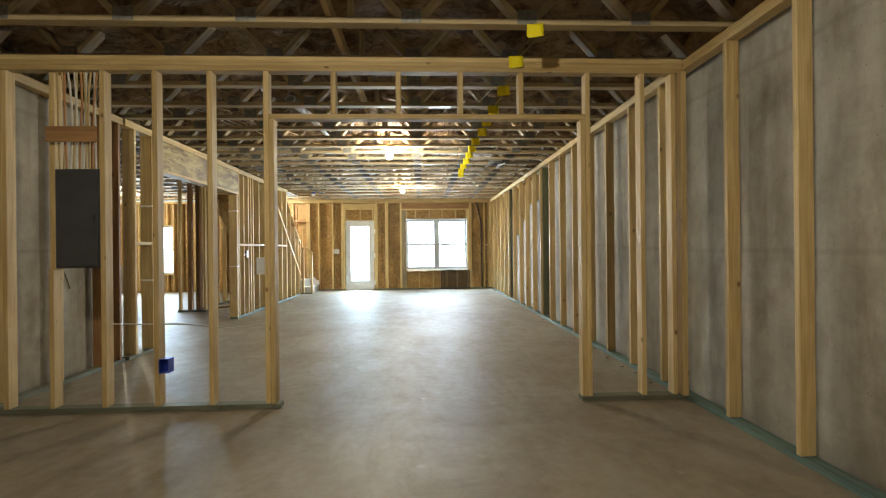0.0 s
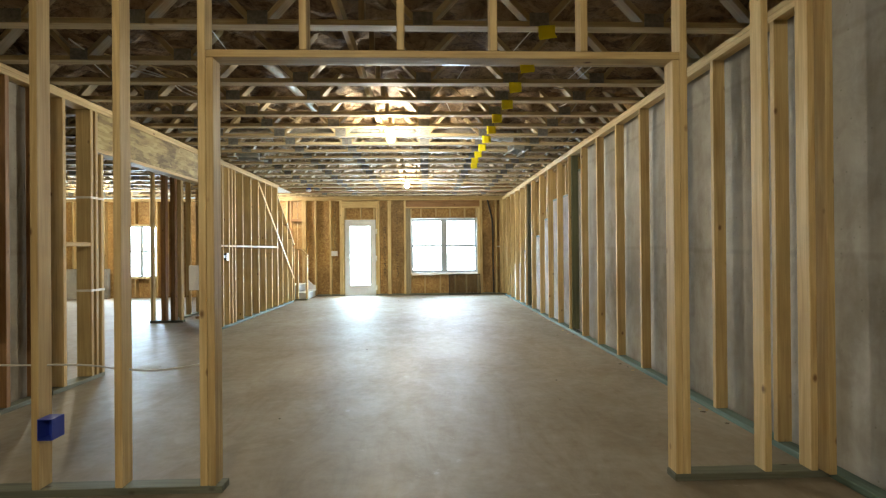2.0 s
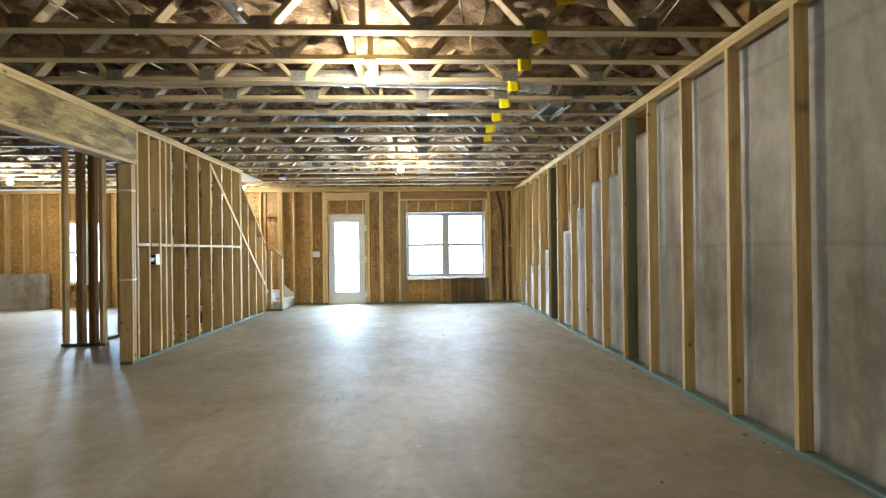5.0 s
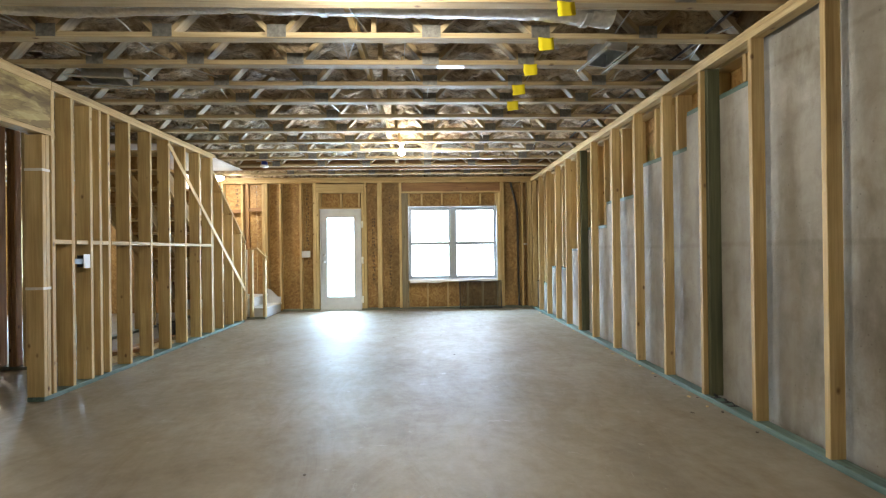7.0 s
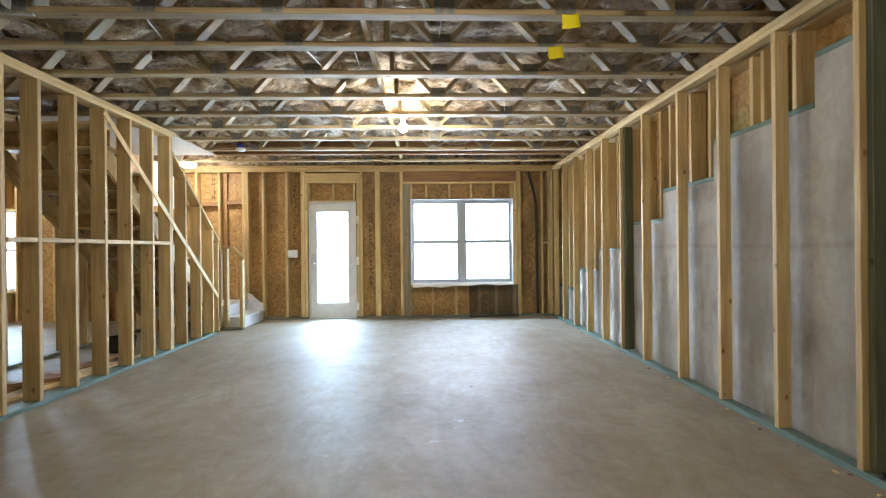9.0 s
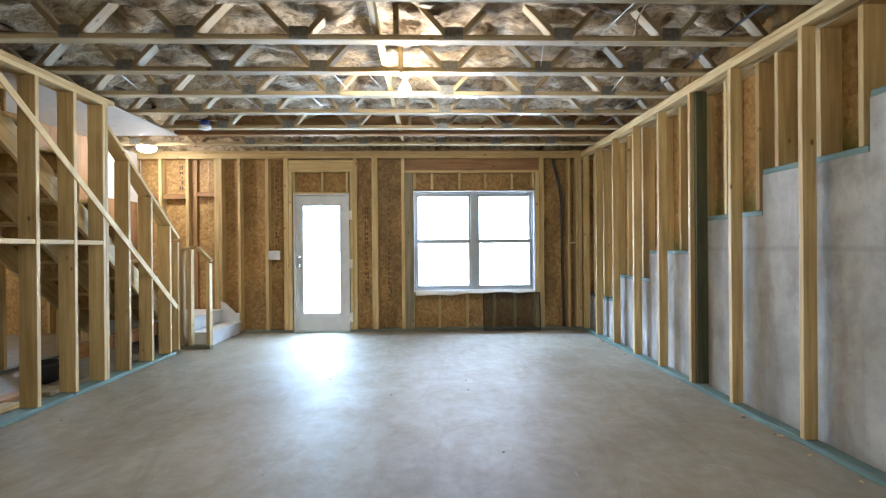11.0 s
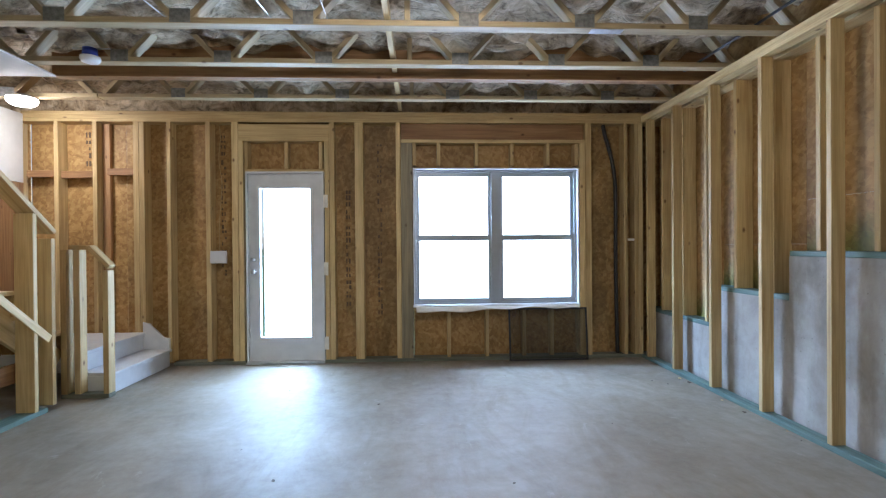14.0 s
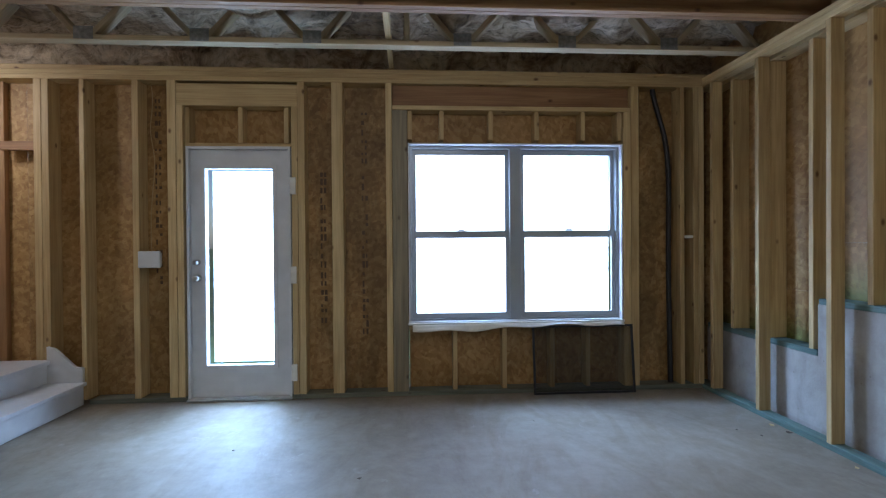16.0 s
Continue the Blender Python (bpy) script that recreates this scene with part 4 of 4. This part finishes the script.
for x0, x1, z0 in ((-4.57, -4.274, 2.02), (-4.222, -3.88, 2.01), (-3.745, -3.464, 2.04)):
    board("block", block, x0, x1, YE + 0.03, YE + 0.07, z0, z0 + 0.07, DARK_PINE)

# maker's stamps on the strand board, unreadable
rnd = random.Random(8)
for x, z0, z1 in ((-2.60, 0.95, 2.5), (-0.90, 0.5, 2.4), (-4.03, 2.15, 2.5), (-1.25, 0.6, 1.9)):
    stamp = thing("board_stamp", "faded dark maker's stamp on the strand board", "stamp", "", "board stamps")
    bars, z = [], z0
    while z < z1:
        h = rnd.uniform(0.015, 0.06)
        for w0 in (0.0, 0.03):
            if rnd.random() < 0.75:
                bars.append((x + w0, x + w0 + rnd.uniform(0.012, 0.024), YB + 0.0002, YB + 0.0016, z, z + h))
        z += h + rnd.uniform(0.01, 0.05)
    tagged(joined("print", bars, INK, stamp), kind="stuff")

# black drain hose in the end corner
hose = thing("corner_hose", "black plastic hose hanging in the end corner", "hose")
tube("hose", hose, [(1.63, YE + 0.08, 2.6), (1.65, YE + 0.07, 2.45), (1.74, YE + 0.05, 2.2), (1.77, YE + 0.06, 1.8), (1.76, YE + 0.07, 1.2), (1.77, YE + 0.07, 0.6), (1.78, YE + 0.07, 0.04)], 0.022, BLACK)
clip = thing("pipe_clip", "small pale clip between the end corner studs", "clip")
board("clip", clip, 1.876, 1.953, YE + 0.004, YE + 0.03, 1.30, 1.325, TAPE)


# ---- overhead services ----
def tag(y):
    t = thing("truss_tag", "bright yellow paper tag stapled to a truss chord", "tag", "", "yellow tags")
    rr = random.Random(int(y * 100))
    bm = bmesh.new()
    n = 6
    rows = []
    for j in range(n + 1):
        v = j / n
        rows.append([bm.verts.new((u * 0.11 - 0.055 + 0.006 * v * rr.uniform(-1, 1), -0.004 - 0.02 * v * v - 0.006 * math.sin(3 * u + y), 0.02 - 0.098 * v + 0.012 * (u - 0.5) * v)) for u in (0, 0.33, 0.67, 1)])
    for a, b in zip(rows, rows[1:]):
        for k in range(3):
            bm.faces.new((a[k], a[k + 1], b[k + 1], b[k]))
    ob = part("paper", bm, YELLOW, t, smooth=True)
    mod = ob.modifiers.new("thickness", "SOLIDIFY")
    mod.thickness = 0.001
    t.location = (0.715 + rr.uniform(-0.02, 0.02), y, CEIL - 0.014)
    return t


for y in TRUSS_Y:
    if 4.0 < y < 10.8:
        tag(y if abs(y - 4.83) > 0.01 else YP - 0.001)


def register(x, y, z, turn, tip):
    """A galvanised register boot with two hanging rails."""
    t = thing("register_boot", "galvanised sheet-metal register boot between trusses", "air duct", "", "register boots")
    part("collar", ring(bmesh.new(), -0.16, 0.16, -0.08, 0.08, -0.15, 0.15, -0.07, 0.07, -0.05, 0.05), GALV, t)
    board("top", t, -0.16, 0.16, 0.051, 0.06, -0.08, 0.08, GALV, 0.001)
    for s in (-0.1, 0.1):
        board("rail", t, -0.27, 0.27, -0.062, -0.052, s - 0.012, s + 0.012, GALV, 0.001)
    t.matrix_basis = pose(x, y, z, 90 + tip, 0, turn)
    return t


register(-2.80, 9.80, 2.70, 8, -6)
register(1.22, 9.24, 2.68, 96, 5)


def flex_duct(points, radius, label):
    """Foil-wrapped flexible duct with wire ribs."""
    t = thing("flex_duct", label, "air duct", "", "flexible ducts")
    bm = bmesh.new()
    pts = [Vector(p) for p in points]
    total = 60
    rings = []
    for k in range(total + 1):
        u = k / total * (len(pts) - 1)
        i = min(int(u), len(pts) - 2)
        w = u - i
        p = pts[i].lerp(pts[i + 1], w * w * (3 - 2 * w))
        d = (pts[i + 1] - pts[i]).normalized()
        q = d.to_track_quat("Z", "Y")
        r = radius * (1 + 0.05 * math.sin(k * 2.1) + 0.05 * noise.noise(p * 5))
        rings.append([bm.verts.new(p + q @ Vector((r * math.cos(a), r * math.sin(a) * 0.8, 0))) for a in [2 * math.pi * j / 14 for j in range(14)]])
    for a, b in zip(rings, rings[1:]):
        for j in range(14):
            bm.faces.new((a[j], a[(j + 1) % 14], b[(j + 1) % 14], b[j]))
    part("sleeve", bm, FOIL, t, smooth=True)
    for u in (0.08, 0.5, 0.92):
        k = int(u * (len(pts) - 1))
        w = u * (len(pts) - 1) - k
        p, d = pts[k].lerp(pts[k + 1], w * w * (3 - 2 * w)), (pts[k + 1] - pts[k]).normalized()
        bm = lathe([(radius * 0.6, -0.02), (radius * 1.12, -0.02), (radius * 1.12, 0.02), (radius * 0.6, 0.02)], 14)
        bmesh.ops.transform(bm, matrix=Matrix.Translation(p) @ d.to_track_quat("Z", "Y").to_matrix().to_4x4() @ Matrix.Diagonal((1, 0.82, 1, 1)), verts=bm.verts)
        part("clamp_band", bm, GALV, t, smooth=False)
    return t


flex_duct([(-3.3, 8.79, 2.83), (-2.4, 8.80, 2.79), (-1.4, 8.79, 2.82), (-0.2, 8.80, 2.80), (0.6, 8.80, 2.79), (1.1, 8.86, 2.76)], 0.09, "foil-wrapped flexible duct lying between two trusses")
flex_duct([(-3.2, 3.9, 2.86), (-2.0, 3.92, 2.82), (-0.8, 3.9, 2.86), (0.8, 3.92, 2.84)], 0.08, "foil-wrapped flexible duct over the entry room")
flex_duct([(-1.3, 7.8, 2.80), (-1.36, 7.3, 2.83), (-1.45, 6.3, 2.84)], 0.05, "foil-wrapped branch duct beside the strongback")

rnd = random.Random(21)
for k in range(16):
    x = rnd.choice((-3.0, -2.7, -2.4, -1.9, 0.1, 0.95, 1.3, 1.9))
    y0 = rnd.uniform(4.9, 13)
    n = rnd.randint(4, 7)
    pts = [(x + rnd.uniform(-0.16, 0.16) + 0.06 * j, y0 + 0.3 * j, CEIL + 0.045 + rnd.uniform(0.0, 0.13)) for j in range(n)]
    c = thing("ceiling_cable", "loose pale cable threaded through the trusses", "cable", "", "ceiling cables")
    tube("cable", c, pts, 0.006, rnd.choice((CABLE, CABLE, CABLE_TAN)), resolution=1)
c = thing("ceiling_cable", "black cable run along the concrete side through the trusses", "cable", "", "ceiling cables")
tube("cable", c, [(1.86 + 0.03 * math.sin(j), 8.4 + 0.6 * j, CEIL + 0.06 + 0.02 * math.cos(2.3 * j)) for j in range(11)], 0.01, BLACK)

# thin rods laid from chord to chord to hold the batts
rnd = random.Random(33)
for k in range(30):
    n = rnd.randint(10, len(TRUSS_Y) - 4)
    x = rnd.uniform(-3.0, 1.9)
    t = thing("insulation_hanger", "thin steel rod resting on two truss chords", "rod", "", "insulation rods")
    slant("rod", t, (x, TRUSS_Y[n] + 0.02, CEIL + S + 0.003), (x + rnd.uniform(-0.16, 0.16), TRUSS_Y[n + 1] + 0.07, CEIL + S + 0.003), 0.007, 0.007, STEEL)

# floor debris
rnd = random.Random(5)
for k in range(22):
    x, y = rnd.uniform(-3.0, 1.9), rnd.uniform(5.5, 15.0)
    t = thing("debris", "small dark scrap on the concrete floor", "debris", "", "floor scraps")
    bm = bmesh.new()
    bmesh.ops.create_icosphere(bm, subdivisions=1, radius=0.009 * rnd.uniform(0.5, 1.2))
    for v in bm.verts:
        v.co = Vector((v.co.x * rnd.uniform(0.8, 2.2), v.co.y, max(-0.003, v.co.z * 0.35)))
    part("scrap", bm, GRIT, t)
    t.matrix_basis = pose(x, y, 0.003, 0, 0, rnd.uniform(0, 180))

# loose flashing strip curling under the window sill
strip = thing("sill_tape", "pale flashing tape hanging loose under the window sill", "tape")
bm = bmesh.new()
rows = []
for k in range(41):
    u = k / 40
    x = WX0 + 0.03 + u * (WX1 - WX0 - 0.04)
    drop = 0.045 + 0.014 * math.sin(7 * u) + 0.010 * math.sin(23 * u + 1) - 0.02 * u
    rows.append([bm.verts.new((x, YE - 0.017 - 0.004 * j - 0.010 * (j / 3) ** 2 * (1 + math.sin(13 * u)), WZ0 - 0.001 - drop * j / 3)) for j in range(4)])
for a, b in zip(rows, rows[1:]):
    for j in range(3):
        bm.faces.new((a[j], b[j], b[j + 1], a[j + 1]))
ob = part("tape", bm, TAPE, strip, smooth=True)
ob.modifiers.new("thickness", "SOLIDIFY").thickness = 0.0015

# cable that drops along the end wall to the white box
c = thing("wall_cable", "thin pale cable hanging down to the white wall box", "cable")
tube("cable", c, [(-2.59, YE + 0.06, 2.59), (-2.55, YE + 0.05, 2.45), (-2.62, YE + 0.04, 2.2), (-2.52, YE + 0.05, 1.95), (-2.60, YE + 0.04, 1.6), (-2.58, YE + 0.03, 1.21)], 0.003, CABLE_TAN)


# lumber and scraps stored under the stair
def plank(x0, y0, x1, y1, z, wide, thick, material_, label):
    t = thing("lumber_offcut", label, "lumber", "", "offcuts under the stair")
    slant("plank", t, (x0, y0, z + thick / 2), (x1, y1, z + thick / 2), wide, thick, material_)
    return t


plank(-3.70, 10.95, -3.62, 12.30, 0.001, 0.14, 0.038, PINE, "pale pine offcut lying on the slab under the stair")
plank(-3.92, 11.20, -3.78, 12.75, 0.001, 0.14, 0.038, DARK_PINE, "brown lumber offcut lying on the slab under the stair")
plank(-4.20, 11.10, -3.55, 11.62, 0.040, 0.09, 0.038, DARK_PINE, "short brown block lying across two offcuts")
plank(-3.62, 12.55, -3.70, 13.95, 0.001, 0.19, 0.038, STAINED, "grey weathered plank lying under the stair")
bin_ = thing("black_bucket", "black plastic tub under the stair", "tub")
part("tub", lathe([(0.12, 0.0), (0.15, 0.02), (0.165, 0.16), (0.175, 0.165), (0.175, 0.18), (0.158, 0.18), (0.145, 0.03), (0.01, 0.025)], 28), BLACK, bin_, smooth=False)
bin_.location = (-3.98, 13.05, 0.001)
ledger = thing("stair_ledger", "brown board on edge along the foot of the stair framing", "framing", "structure")
board("ledger_board", ledger, XLB - 0.05, XLB - 0.012, 12.75, 14.5, 0.26, 0.40, DARK_PINE)
board("ledger_post", ledger, XLB - 0.05, XLB - 0.012, 14.46, 14.5, 0.001, 0.258, PINE)
board("ledger_post", ledger, XLB - 0.05, XLB - 0.012, 12.75, 12.79, 0.001, 0.258, PINE)

# dirt and scraps swept against the sole plate of the concrete side
rnd = random.Random(17)
for k in range(34):
    y = rnd.uniform(5.2, 14.8)
    t = thing("debris", "small dark scrap swept against the sole plate", "debris", "", "sole plate scraps")
    bm = bmesh.new()
    bmesh.ops.create_icosphere(bm, subdivisions=1, radius=0.012 * rnd.uniform(0.4, 1.2))
    for v in bm.verts:
        v.co = Vector((v.co.x * rnd.uniform(0.8, 2.4), v.co.y * rnd.uniform(0.7, 1.3), max(-0.003, v.co.z * 0.5)))
    part("scrap", bm, rnd.choice((GRIT, GRIT, PINE)), t)
    t.matrix_basis = pose(XR - rnd.uniform(0.02, 0.09), y, 0.003, 0, 0, rnd.uniform(0, 180))
for y in (9.12, 9.20, 9.31):
    t = thing("anchor_clip", "black bent strap end on the green sole plate", "strap", "", "anchor straps")
    bm = prism([(0, 0), (0.07, 0), (0.07, 0.004), (0.045, 0.004), (0.03, 0.03), (0.024, 0.03), (0.038, 0.004), (0, 0.004)], "y", -0.014, 0.014)
    part("strap", bm, BLACK, t)
    t.matrix_basis = pose(XR + 0.01, y, S + 0.001, 0, 0, 15 * (y - 9.2) * 10)
